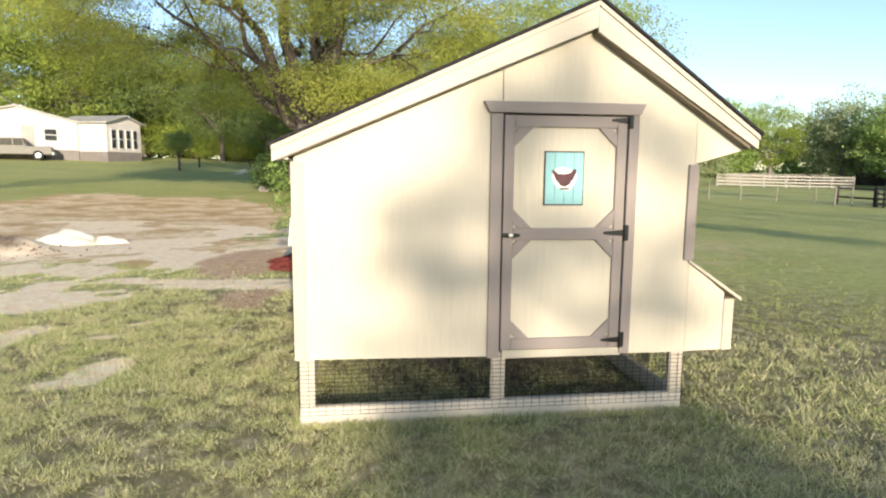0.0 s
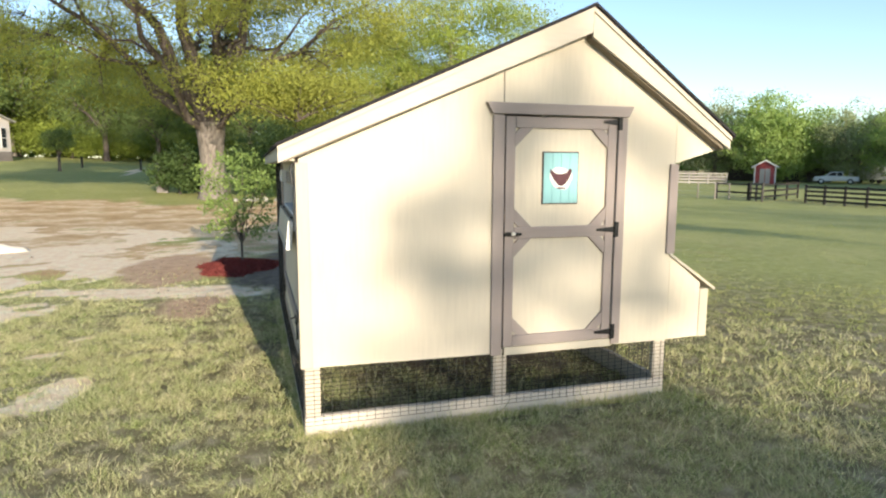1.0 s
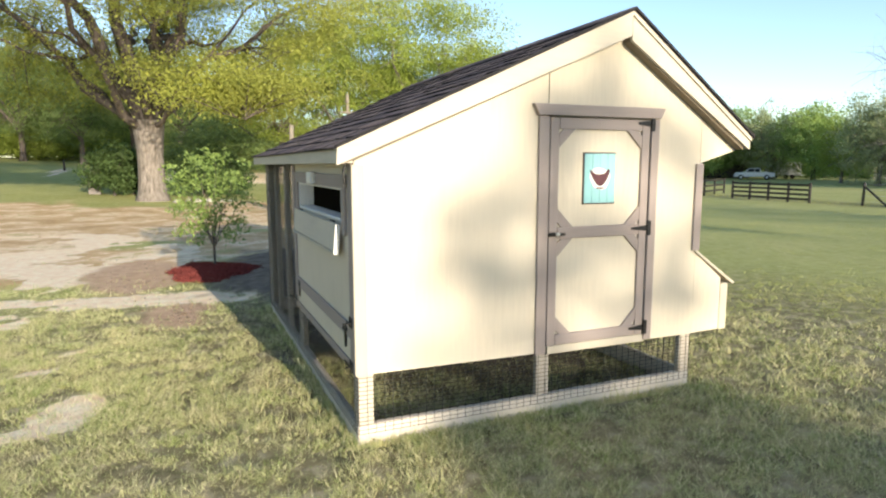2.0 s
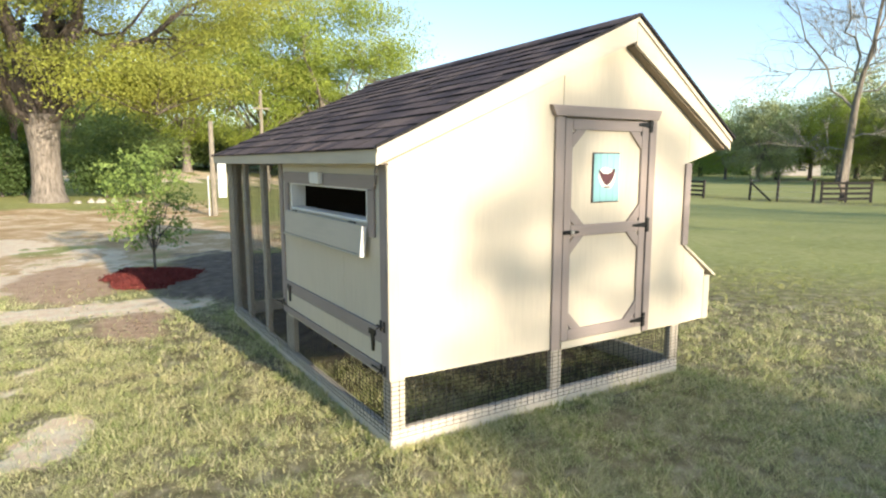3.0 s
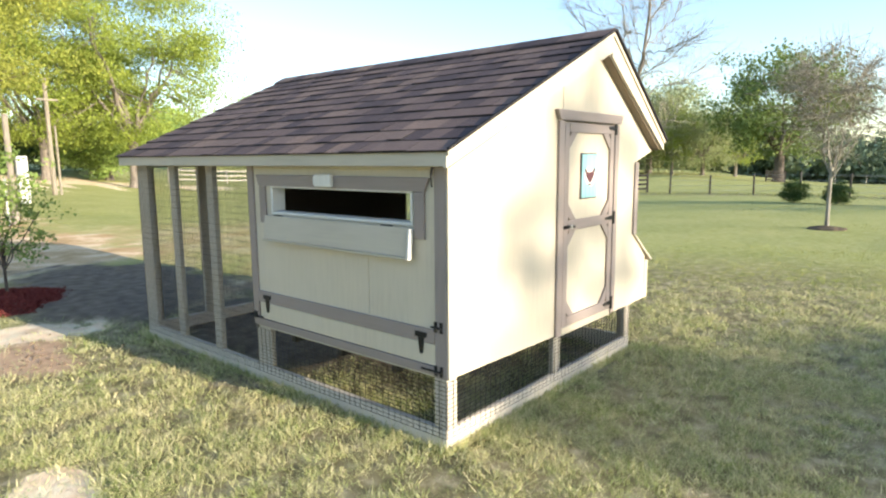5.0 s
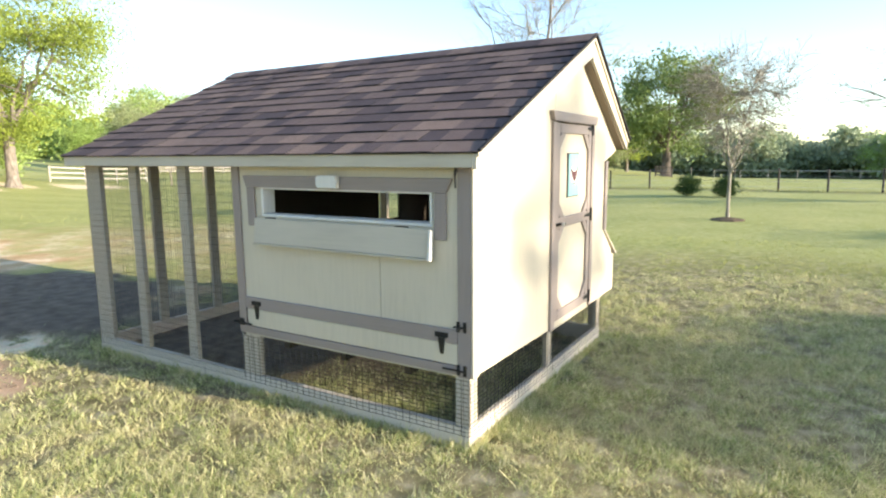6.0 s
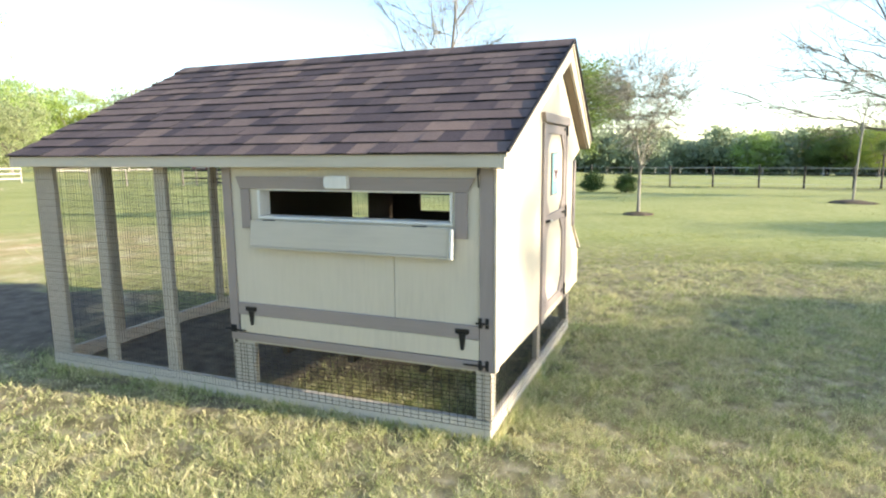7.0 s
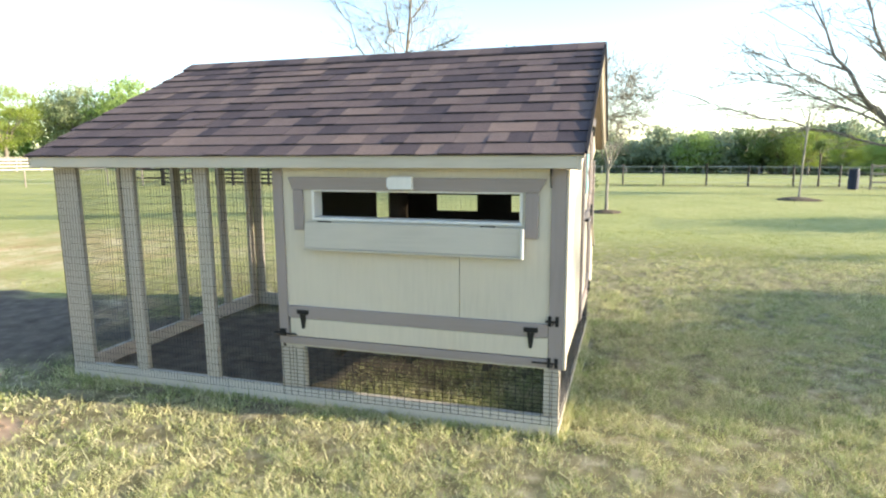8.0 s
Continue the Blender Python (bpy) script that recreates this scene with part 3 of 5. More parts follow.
def build_frame():
    boxed("base_rail", (X0, X1, Y0, Y0 + 0.04, -0.04, 0.115), LUMBER_H, coop, "whitewashed base board, grass-stained", 0.005)
    boxed("base_rail", (X0, X1, Y1 - 0.04, Y1, -0.04, 0.115), LUMBER_H, coop, b=0.005)
    boxed("base_rail", (X0, X0 + 0.04, Y0 + 0.042, YC + 0.45, -0.04, 0.113), LUMBER_H, coop, b=0.005)
    boxed("base_rail", (X0, X0 + 0.04, YC + 0.453, Y1 - 0.042, -0.04, 0.115), LUMBER_H, coop, b=0.005)
    boxed("base_rail", (X1 - 0.04, X1, Y0 + 0.042, Y1 - 0.042, -0.04, 0.115), LUMBER_H, coop, b=0.005)
    for x in (X0 + 0.003, 0.785, X1 - 0.093):
        boxed("post", (x, x + 0.09, Y0 + 0.003, Y0 + 0.042, 0.117, 0.42), LUMBER, coop)
    for y, w in ((Y0 + 0.045, 0.05), (5.335, 0.088), (5.426, 0.088)):
        boxed("post", (X0 + 0.003, X0 + 0.042, y, y + w, 0.117, 0.42), LUMBER, coop)
        boxed("post", (X1 - 0.042, X1 - 0.003, y, y + w, 0.117, 0.42), LUMBER, coop)
    # run: posts along both long sides and the end
    for y, w in ((6.02, 0.10), (6.625, 0.10), (7.125, 0.195)):
        boxed("post", (X0 + 0.003, X0 + 0.042, y, y + w, 0.117, 1.60), LUMBER, coop)
    for y in (5.97, 6.60, 7.192):
        boxed("post", (X1 - 0.042, X1 - 0.003, y, y + 0.09, 0.117, 1.60), LUMBER, coop)
    for x in (X0 + 0.045, 0.185, 0.795, 1.450, X1 - 0.135):
        boxed("post", (x, x + 0.09, Y1 - 0.042, Y1 - 0.003, 0.117, roof_under(x, 0.18)), LUMBER, coop)
    boxed("top_plate", (X0 + 0.003, X0 + 0.042, YC, Y1, 1.602, 1.65), LUMBER_H, coop)
    boxed("top_plate", (X1 - 0.042, X1 - 0.003, YC, Y1, 1.602, 1.65), LUMBER_H, coop)
    boxed("end_rail", (X0 + 0.045, X1 - 0.045, Y1 - 0.042, Y1 - 0.003, 1.56, 1.60), LUMBER_H, coop)
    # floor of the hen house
    boxed("floor_deck", (X0 + 0.01, X1 - 0.01, Y0 + 0.02, YC - 0.02, 0.425, 0.455), SHADEWOOD, coop, "plywood floor coloured dark for the shade below", 0.0)
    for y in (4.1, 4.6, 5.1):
        boxed("joist", (X0 + 0.045, X1 - 0.045, y, y + 0.04, 0.34, 0.423), SHADEWOOD, coop, b=0.0)


def build_front():
    ya, yb = 3.65, 3.665
    seam = 0.824
    low = 0.392
    prismed("siding_panel", [(-0.378, low + 0.022), (seam - 0.003, low + 0.006), (seam - 0.003, roof_under(seam, 0.05)), (-0.378, roof_under(-0.378, 0.05))], "y", ya, yb, CREAM, coop)
    xr = 2.040
    prismed("siding_panel", [(seam + 0.003, 1.868), (1.600, 1.868), (1.600, low), (xr, low - 0.003), (xr, roof_under(xr, 0.05)), (RX, RZ - 0.05), (seam + 0.003, roof_under(seam, 0.05))],
            "y", ya, yb, CREAM, coop)
    prismed("soffit_panel", [(xr + 0.003, 1.582), (2.362, 1.672), (2.362, roof_under(2.362, 0.05)), (xr + 0.003, roof_under(xr, 0.05))], "y", ya + 0.001, yb, CREAM, coop)
    boxed("corner_trim", (-0.3965, -0.328, 3.632, 3.648, 0.414, 1.572), CREAM_LIGHT, coop, "pale cream corner board")
    # added backing strip that stops sun leaking in through the panel seam
    boxed("seam_light_stop", (seam - 0.045, seam + 0.045, 3.6655, 3.70, 0.46, roof_under(seam, 0.06)), SHADEWOOD, coop, b=0.0)
    boxed("corner_trim", (1.998, 2.062, 3.632, 3.648, 0.985, 1.578), TAUPE, coop, "taupe corner board")
    boxed("sill_board", (0.846, 1.610, 3.642, 3.665, 0.384, 0.436), CREAM_LIGHT, coop)
    # rake boards: one along each slope, with a thin strip above
    h = 0.128
    prismed("rake_board", [(LX, LZ - 0.012), (RX, RZ - 0.012), (RX, RZ - 0.012 - h * 1.1), (LX, LZ - 0.012 - 0.084)], "y", RY0, RY0 + 0.020, CREAM_LONG, coop)
    prismed("rake_board", [(RX + 0.002, RZ - 0.012), (EX, EZ - 0.012), (EX, EZ - 0.092), (RX + 0.002, RZ - 0.012 - h * 1.30)], "y", RY0, RY0 + 0.020, CREAM_LONG, coop)
    prismed("rake_strip", [(LX, LZ - 0.006), (RX, RZ - 0.006), (RX, RZ - 0.036), (LX, LZ - 0.034)], "y", RY0 - 0.013, RY0 - 0.001, CREAM_LONG, coop)
    prismed("rake_strip", [(RX + 0.002, RZ - 0.006), (EX, EZ - 0.006), (EX, EZ - 0.036), (RX + 0.002, RZ - 0.038)], "y", RY0 - 0.013, RY0 - 0.001, CREAM_LONG, coop)
    prismed("rake_board", [(LX, LZ - 0.012), (RX, RZ - 0.012), (RX, RZ - 0.13), (LX, LZ - 0.09)], "y", RY1 - 0.02, RY1, CREAM_LONG, coop)
    # dark shingle edge along both slopes, and the dark soffit behind the boards
    prismed("shingle_edge", [(LX - 0.012, LZ - 0.009), (RX, RZ - 0.004), (RX, RZ + 0.014), (LX - 0.012, LZ + 0.006)], "y", RY0 - 0.030, RY0 - 0.013, SHINGLE_EDGE, coop, "dark cut edge of the shingles")
    prismed("shingle_edge", [(RX + 0.002, RZ - 0.004), (EX + 0.012, EZ - 0.013), (EX + 0.012, EZ + 0.006), (RX + 0.002, RZ + 0.014)], "y", RY0 - 0.030, RY0 - 0.013, SHINGLE_EDGE, coop, "dark cut edge of the shingles")
    prismed("rake_soffit", [(LX + 0.03, LZ - 0.070), (RX, RZ - 0.120), (RX, RZ - 0.150), (LX + 0.03, LZ - 0.093)], "y", RY0 + 0.004, 3.648, SOFFIT, coop, "brown soffit board")
    prismed("rake_soffit", [(RX + 0.002, RZ - 0.140), (EX - 0.04, EZ - 0.062), (EX - 0.04, EZ - 0.092), (RX + 0.002, RZ - 0.182)], "y", RY0 + 0.0215, 3.648, SOFFIT, coop, "brown soffit board")
    # far gable of the run and the wall between house and run
    prismed("gable_panel", [(X0 + 0.01, 1.60), (X1 - 0.01, 1.60), (X1 - 0.01, roof_under(X1, 0.05)), (RX, RZ - 0.05), (X0 + 0.01, roof_under(X0, 0.05))], "y", Y1 - 0.03, Y1 - 0.012, CREAM, coop)
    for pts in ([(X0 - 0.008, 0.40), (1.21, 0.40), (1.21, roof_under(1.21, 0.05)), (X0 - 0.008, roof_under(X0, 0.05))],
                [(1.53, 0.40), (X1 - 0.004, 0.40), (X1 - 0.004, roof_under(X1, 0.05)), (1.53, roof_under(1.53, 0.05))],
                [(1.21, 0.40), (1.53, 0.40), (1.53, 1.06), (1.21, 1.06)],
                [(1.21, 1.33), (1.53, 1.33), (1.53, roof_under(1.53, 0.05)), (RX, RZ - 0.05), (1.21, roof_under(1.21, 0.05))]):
        prismed("partition_wall", pts, "y", YC - 0.03, YC - 0.012, SHADEWOOD, coop)


def build_side():
    xa, xb = -0.382, -0.367
    bm = bmesh.new()
    for y0, y1, z0, z1 in ((3.72, 4.268, 0.60, 1.250), (4.272, 5.45, 0.60, 1.250), (3.72, 3.895, 1.250, 1.60), (5.235, 5.45, 1.250, 1.60), (3.895, 5.235, 1.450, 1.60)):
        box(bm, xa, xb, y0, y1, z0, z1, 0.001)
    part("siding_panel", bm, CREAM, coop)
    boxed("corner_trim", (-0.397, -0.38, 3.6495, 3.732, 0.412, 1.578), TAUPE, coop, "taupe corner board")
    boxed("corner_trim", (-0.397, -0.364, 5.437, 5.505, 0.478, 1.600), TAUPE, coop, "taupe corner board")
    boxed("cross_trim", (-0.397, -0.3815, 3.734, 5.435, 0.602, 0.684), TAUPE_H, coop, "taupe cross board")
    lid = boxed("cleanout_door", (-0.392, -0.376, 3.7345, 5.425, 0.478, 0.600), CREAM, coop, "cream drop-down clean-out door")
    boxed("door_edge", (-0.397, -0.376, 3.734, 5.505, 0.424, 0.474), TAUPE_H, lid, "taupe lower board")
    boxed("drip_strip", (-0.384, -0.364, 3.68, 5.50, 0.408, 0.422), CREAM_LIGHT, coop)
    boxed("frieze_board", (-0.387, -0.367, 3.734, 5.435, 1.560, 1.612), CREAM, coop)
    # window: white lining, taupe surround with splayed ends
    win = boxed("window_lining", (-0.391, -0.284, 3.895, 5.235, 1.432, 1.450), WHITE, coop, "white window lining")
    boxed("lining_board", (-0.391, -0.284, 3.895, 5.235, 1.250, 1.268), WHITE, win)
    boxed("lining_board", (-0.391, -0.284, 3.895, 3.912, 1.269, 1.431), WHITE, win)
    boxed("lining_board", (-0.391, -0.284, 5.215, 5.235, 1.269, 1.431), WHITE, win)
    prismed("window_trim", [(3.762, 1.520), (5.392, 1.520), (5.362, 1.443), (3.80, 1.443)], "x", -0.4, -0.3825, TAUPE_H, coop, "taupe window head with splayed ends", 0.002)
    boxed("window_trim", (-0.399, -0.3825, 3.803, 3.878, 1.180, 1.441), TAUPE, coop)
    boxed("window_trim", (-0.399, -0.3825, 5.290, 5.360, 1.185, 1.441), TAUPE, coop)
    prismed("turn_block", [(4.545, 1.452), (4.692, 1.452), (4.706, 1.470), (4.706, 1.512), (4.692, 1.528), (4.545, 1.528)], "x", -0.436, -0.401, WHITE, coop, "white turn block", 0.003)
    # drop flap, hanging a little open
    tilt = Matrix.Translation((-0.402, 0, 1.243)) @ Matrix.Rotation(radians(5.5), 4, "Y") @ Matrix.Translation((0.402, 0, -1.243))
    fl = boxed("window_flap", (-0.422, -0.404, 3.898, 5.272, 1.076, 1.240), CREAM_LONG, coop, "cream drop-down window flap hanging open", 0.003, tilt)
    boxed("flap_edge", (-0.432, -0.404, 3.898, 5.272, 1.062, 1.075), CREAM_LIGHT, fl, "pale edge strip", 0.002, tilt)
    boxed("flap_edge", (-0.43, -0.399, 3.880, 3.897, 1.062, 1.236), WHITE, fl, "white edge strip", 0.002, tilt)
    boxed("flap_edge", (-0.4275, -0.4225, 3.900, 3.915, 1.077, 1.225), CREAM_LIGHT, fl, b=0.001, turn=tilt)
    for y in (4.05, 5.10):
        boxed("flap_hinge", (-0.404, -0.392, y, y + 0.09, 1.236, 1.246), BLACK, fl, "black hinge", 0.001)
    for y in (3.836, 5.325):
        bm = bmesh.new()
        prism(bm, [(y - 0.042, 0.660), (y + 0.042, 0.660), (y + 0.042, 0.635), (y - 0.042, 0.635)], "x", -0.404, -0.3975)
        prism(bm, [(y - 0.022, 0.634), (y + 0.022, 0.634), (y + 0.008, 0.535), (y - 0.008, 0.535)], "x", -0.403, -0.3925)
        rod(bm, (-0.405, y - 0.038, 0.636), (-0.405, y + 0.038, 0.636), 0.005)
        part("strap_hinge", bm, BLACK, lid, "black tee hinge")
    for y, z in ((3.705, 0.705), (3.705, 0.455)):
        bm = bmesh.new()
        box(bm, -0.403, -0.3975, y - 0.030, y - 0.010, z - 0.030, z + 0.030, 0.001)
        box(bm, -0.403, -0.3975, y + 0.012, y + 0.032, z - 0.030, z + 0.030, 0.001)
        rod(bm, (-0.412, y - 0.03, z), (-0.412, y + (0.045 if z > 0.6 else 0.12), z), 0.006)
        rod(bm, (-0.412, y, z), (-0.439, y, z - 0.01), 0.005)
        part("barrel_bolt", bm, BLACK, coop, "black barrel bolt")
    bm = bmesh.new()
    box(bm, -0.404, -0.3975, 5.455, 5.50, 0.475, 0.525, 0.001)
    rod(bm, (-0.412, 5.37, 0.495), (-0.412, 5.52, 0.495), 0.006)
    rod(bm, (-0.412, 5.49, 0.50), (-0.449, 5.51, 0.51), 0.007)
    part("barrel_bolt", bm, BLACK, coop, "black barrel bolt")
    bm = bmesh.new()
    rod(bm, (-0.402, 3.735, 1.575), (-0.414, 3.735, 1.535), 0.008)
    rod(bm, (-0.414, 3.735, 1.535), (-0.412, 3.732, 1.470), 0.005)
    part("hook", bm, BLACK, coop, "small dark hook under the eave")
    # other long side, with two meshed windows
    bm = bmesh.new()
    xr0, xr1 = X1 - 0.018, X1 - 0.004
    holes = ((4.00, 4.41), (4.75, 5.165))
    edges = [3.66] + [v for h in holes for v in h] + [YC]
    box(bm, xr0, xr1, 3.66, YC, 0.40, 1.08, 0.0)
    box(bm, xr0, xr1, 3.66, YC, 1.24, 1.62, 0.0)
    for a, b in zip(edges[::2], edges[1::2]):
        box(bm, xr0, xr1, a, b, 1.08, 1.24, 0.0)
    part("siding_panel", bm, SHADEWOOD, coop)


def build_roof():
    th = 0.022
    roof = prismed("roof_deck", [(LX + 0.012, LZ - 0.012), (RX, RZ - 0.012), (RX, RZ - 0.012 - th), (LX + 0.012, LZ - 0.012 - th)], "y", RY0 + 0.021, RY1 - 0.021, CREAM, coop, "shingled gable roof")
    prismed("roof_deck", [(RX + 0.001, RZ - 0.012), (EX - 0.012, EZ - 0.012), (EX - 0.012, EZ - 0.012 - th), (RX + 0.001, RZ - 0.012 - th)], "y", RY0 + 0.021, RY1 - 0.021, CREAM, coop)
    boxed("fascia", (LX, LX + 0.018, RY0 + 0.021, RY1 - 0.021, LZ - 0.088, LZ - 0.010), CREAM_LONG, coop, "pale cream fascia board")
    boxed("fascia", (EX - 0.018, EX, RY0 + 0.021, RY1 - 0.021, EZ - 0.085, EZ - 0.012), CREAM_LONG, coop)
    boxed("soffit", (LX + 0.019, -0.40, RY0 + 0.021, RY1 - 0.021, LZ - 0.084, LZ - 0.074), CREAM, coop, b=0.0)
    # shingles: separate tabs on the long slope
    rng = random.Random(5)
    length = math.hypot(RX - LX, RZ - LZ)
    courses, ex = 13, 0.157
    tilt = math.atan2(RZ - LZ, RX - LX)
    meshes = {}

    def tab(w, thick):
        key = (round(w, 2), round(thick, 3))
        if key not in meshes:
            bm = bmesh.new()
            w2 = key[0] / 2
            lo = key[1]
            pts = [(-w2, 0.0, lo), (w2, 0.0, lo), (w2, ex + 0.03, 0.002), (-w2, ex + 0.03, 0.002), (-w2, 0.001, 0), (w2, 0.001, 0), (w2, ex + 0.03, 0.0), (-w2, ex + 0.03, 0.0)]
            v = [bm.verts.new(p) for p in pts]
            for f in ((0, 1, 2, 3), (5, 4, 7, 6), (4, 5, 1, 0), (5, 6, 2, 1), (7, 4, 0, 3)):
                fc = bm.faces.new([v[i] for i in f])
                # black cut edges, which also paint the shade line under each course
                fc.material_index = 0 if f == (0, 1, 2, 3) else 1
            bmesh.ops.recalc_face_normals(bm, faces=bm.faces)
            me = bpy.data.meshes.new("shingle")
            bm.to_mesh(me)
            bm.free()
            me.materials.append(SHINGLE)
            me.materials.append(SHINGLE_EDGE)
            meshes[key] = me
        return meshes[key]

    for c in range(courses):
        s = -0.018 + c * ex
        y = RY0 - 0.014 - rng.uniform(0, 0.0)
        while y < RY1 + 0.012:
            w = min(rng.choice((0.11, 0.14, 0.17, 0.20, 0.24, 0.28)), RY1 + 0.014 - y)
            if w < 0.05:
                w = 0.05
            ob = new("shingle", tab(w, rng.choice((0.008, 0.011, 0.014))))
            p = Vector((LX + s * math.cos(tilt), y + w / 2, LZ - 0.010 + s * math.sin(tilt) + 0.0015))
            ob.parent = roof
            ob.matrix_basis = Matrix.Translation(p) @ Matrix.Rotation(-tilt, 4, "Y") @ Matrix.Rotation(radians(-90), 4, "Z") @ Matrix.Translation((0, 0, 0)) @ Matrix.Rotation(rng.uniform(-0.004, 0.004), 4, "Z")
            y += w
    # short slope and ridge caps
    bm = bmesh.new()
    l2 = math.hypot(EX - RX, RZ - EZ)
    t2 = math.atan2(RZ - EZ, EX - RX)
    n2 = 8
    for c in range(n2):
        s0, s1 = -0.018 + c * l2 / n2, -0.018 + (c + 1) * l2 / n2 + 0.02
        x0, z0, x1, z1 = EX - s0 * math.cos(t2), EZ - 0.010 + s0 * math.sin(t2), EX - s1 * math.cos(t2), EZ - 0.010 + s1 * math.sin(t2)
        prism(bm, [(x0, z0), (x0 + 0.006, z0 + 0.011), (x1 + 0.001, z1 + 0.003), (x1, z1)], "y", RY0 - 0.014, RY1 + 0.014)
    part("shingle_slope", bm, SHINGLE, roof, "shingles of the short slope")
    y = RY0 - 0.016
    while y < RY1:
        e = min(y + 0.20, RY1 + 0.016)
        prismed("ridge_cap", [(RX - 0.14, RZ - 0.14 * SL + 0.012), (RX, RZ + 0.016), (RX + 0.11, RZ - 0.11 * SR + 0.004), (RX + 0.11, RZ - 0.11 * SR - 0.004), (RX, RZ + 0.001), (RX - 0.14, RZ - 0.14 * SL - 0.004)],
                "y", y, e + 0.004, SHINGLE, roof)
        y = e


def build_door():
    ya, yb = 3.636, 3.655
    x0, x1, z0, z1 = 0.834, 1.588, 0.440, 1.856
    door = boxed("door", (x0 + 0.01, x1 - 0.01, 3.654, 3.664, z0 + 0.01, z1 - 0.01), CREAM, coop, "cream panelled door with taupe frame and corner braces", 0.001)
    st = 0.062
    for a in (x0, x1 - st):
        boxed("stile", (a, a + st, ya, 3.653, z0, z1), TAUPE, door, "taupe board")
    rails = ((1.788, z1), (1.118, 1.190), (z0, 0.510))
    for a, b in rails:
        boxed("rail", (x0 + st + 0.001, x1 - st - 0.001, ya, 3.653, a, b), TAUPE_H, door, "taupe board")
    g, inn = 0.115, 0.030
    for za, zb in ((1.190, 1.788), (0.510, 1.118)):
        for x, sx in ((x0 + st, 1), (x1 - st, -1)):
            for z, sz in ((za, 1), (zb, -1)):
                prismed("corner_brace", [(x + sx * inn, z), (x + sx * g, z), (x, z + sz * g), (x, z + sz * inn)], "y", ya + 0.003, 3.653, TAUPE, door, "taupe corner brace", 0.001)
    for z, strap in ((1.835, 0.10), (1.160, 0.125), (0.487, 0.115)):
        bm = bmesh.new()
        prism(bm, [(x1 + 0.006, z + 0.020), (x1 - strap, z + 0.007), (x1 - strap, z - 0.007), (x1 + 0.006, z - 0.020)], "y", ya - 0.007, ya - 0.001)
        box(bm, x1 + 0.001, x1 + 0.034, ya - 0.008, ya - 0.001, z - 0.048, z + 0.048, 0.001)
        rod(bm, (x1 + 0.006, ya - 0.009, z - 0.050), (x1 + 0.006, ya - 0.009, z + 0.050), 0.008)
        part("strap_hinge", bm, BLACK, door, "black tee hinge")
    bm = bmesh.new()
    box(bm, 0.826, 0.921, ya - 0.006, ya - 0.001, 1.135, 1.158, 0.002)
    rod(bm, (0.831, ya - 0.03, 1.158), (0.931, ya - 0.032, 1.150), 0.008)
    rod(bm, (0.836, ya - 0.005, 1.148), (0.836, ya - 0.034, 1.156), 0.009)
    rod(bm, (0.924, ya - 0.005, 1.146), (0.924, ya - 0.034, 1.150), 0.009)
    part("handle", bm, BLACK, door, "black pull handle latch")
    bm = bmesh.new()
    box(bm, 0.862, 0.888, ya - 0.046, ya - 0.034, 1.143, 1.163, 0.003)
    part("latch_plate", bm, STEEL, door, "bright steel latch plate")
    boxed("door_casing", (0.752, 0.824, 3.63, 3.648, 0.392, 1.862), TAUPE, coop, "taupe door casing")
    boxed("door_casing", (1.598, 1.661, 3.63, 3.648, 0.400, 1.862), TAUPE, coop, "taupe door casing")
    prismed("door_head", [(0.706, 1.932), (1.694, 1.932), (1.660, 1.866), (0.742, 1.866)], "y", 3.616, 3.648, TAUPE_H, coop, "taupe door head with splayed ends", 0.003)
    # painted sign, hung on the upper panel
    sign = thing("hanging_sign", "teal plank sign with a white and maroon painted motif", "sign")
    sx0, sx1, sz0, sz1 = 1.081, 1.330, 1.326, 1.650
    boxed("backing", (sx0, sx1, 3.647, 3.653, sz0, sz1), SIGNEDGE, sign, "dark border", 0.002)
    for i in range(4):
        w = (sx1 - sx0 - 0.014) / 4
        boxed("plank", (sx0 + 0.007 + i * w + 0.0008, sx0 + 0.007 + (i + 1) * w - 0.0008, 3.64, 3.646, sz0 + 0.008, sz1 - 0.008), TEAL, sign, b=0.001)
    cx, cz = 1.205, 1.500
    ring = [(cx + 0.075 * math.cos(a) * (1 + 0.10 * math.sin(3 * a)), cz + 0.072 * math.sin(a) * (1 + 0.12 * math.cos(2 * a + 1))) for a in [2 * math.pi * k / 28 for k in range(28)]]
    ring = [(u, v - 0.014) for u, v in ring]
    prismed("painted_patch", ring, "y", 3.638, 3.64, WHITE, sign, "white painted patch")
    wings = [(-0.074, 0.048), (-0.038, 0.022), (0.0, 0.018), (0.036, 0.026), (0.060, 0.054), (0.076, 0.042), (0.058, -0.004), (0.034, -0.038), (0.006, -0.056), (-0.020, -0.048), (-0.052, -0.012), (-0.078, 0.036)]
    prismed("painted_motif", [(cx + u, cz - 0.006 + v) for u, v in wings], "y", 3.637, 3.638, MAROON, sign, "maroon winged shape")
    boxed("lettering_bar", (cx - 0.026, cx + 0.030, 3.637, 3.6385, cz - 0.078, cz - 0.069), MAROON, sign, "small dark bar of lettering", 0.0004)


def build_nest():
    body = prismed("nest_box", [(2.043, 0.390), (2.296, 0.396), (2.296, 0.772), (2.043, 0.968)], "y", 3.652, 5.35, CREAM, coop, "cream nest box built onto the side", 0.002)
    boxed("nest_trim", (2.298, 2.368, 3.65, 5.352, 0.392, 0.728), CREAM_LIGHT, body)
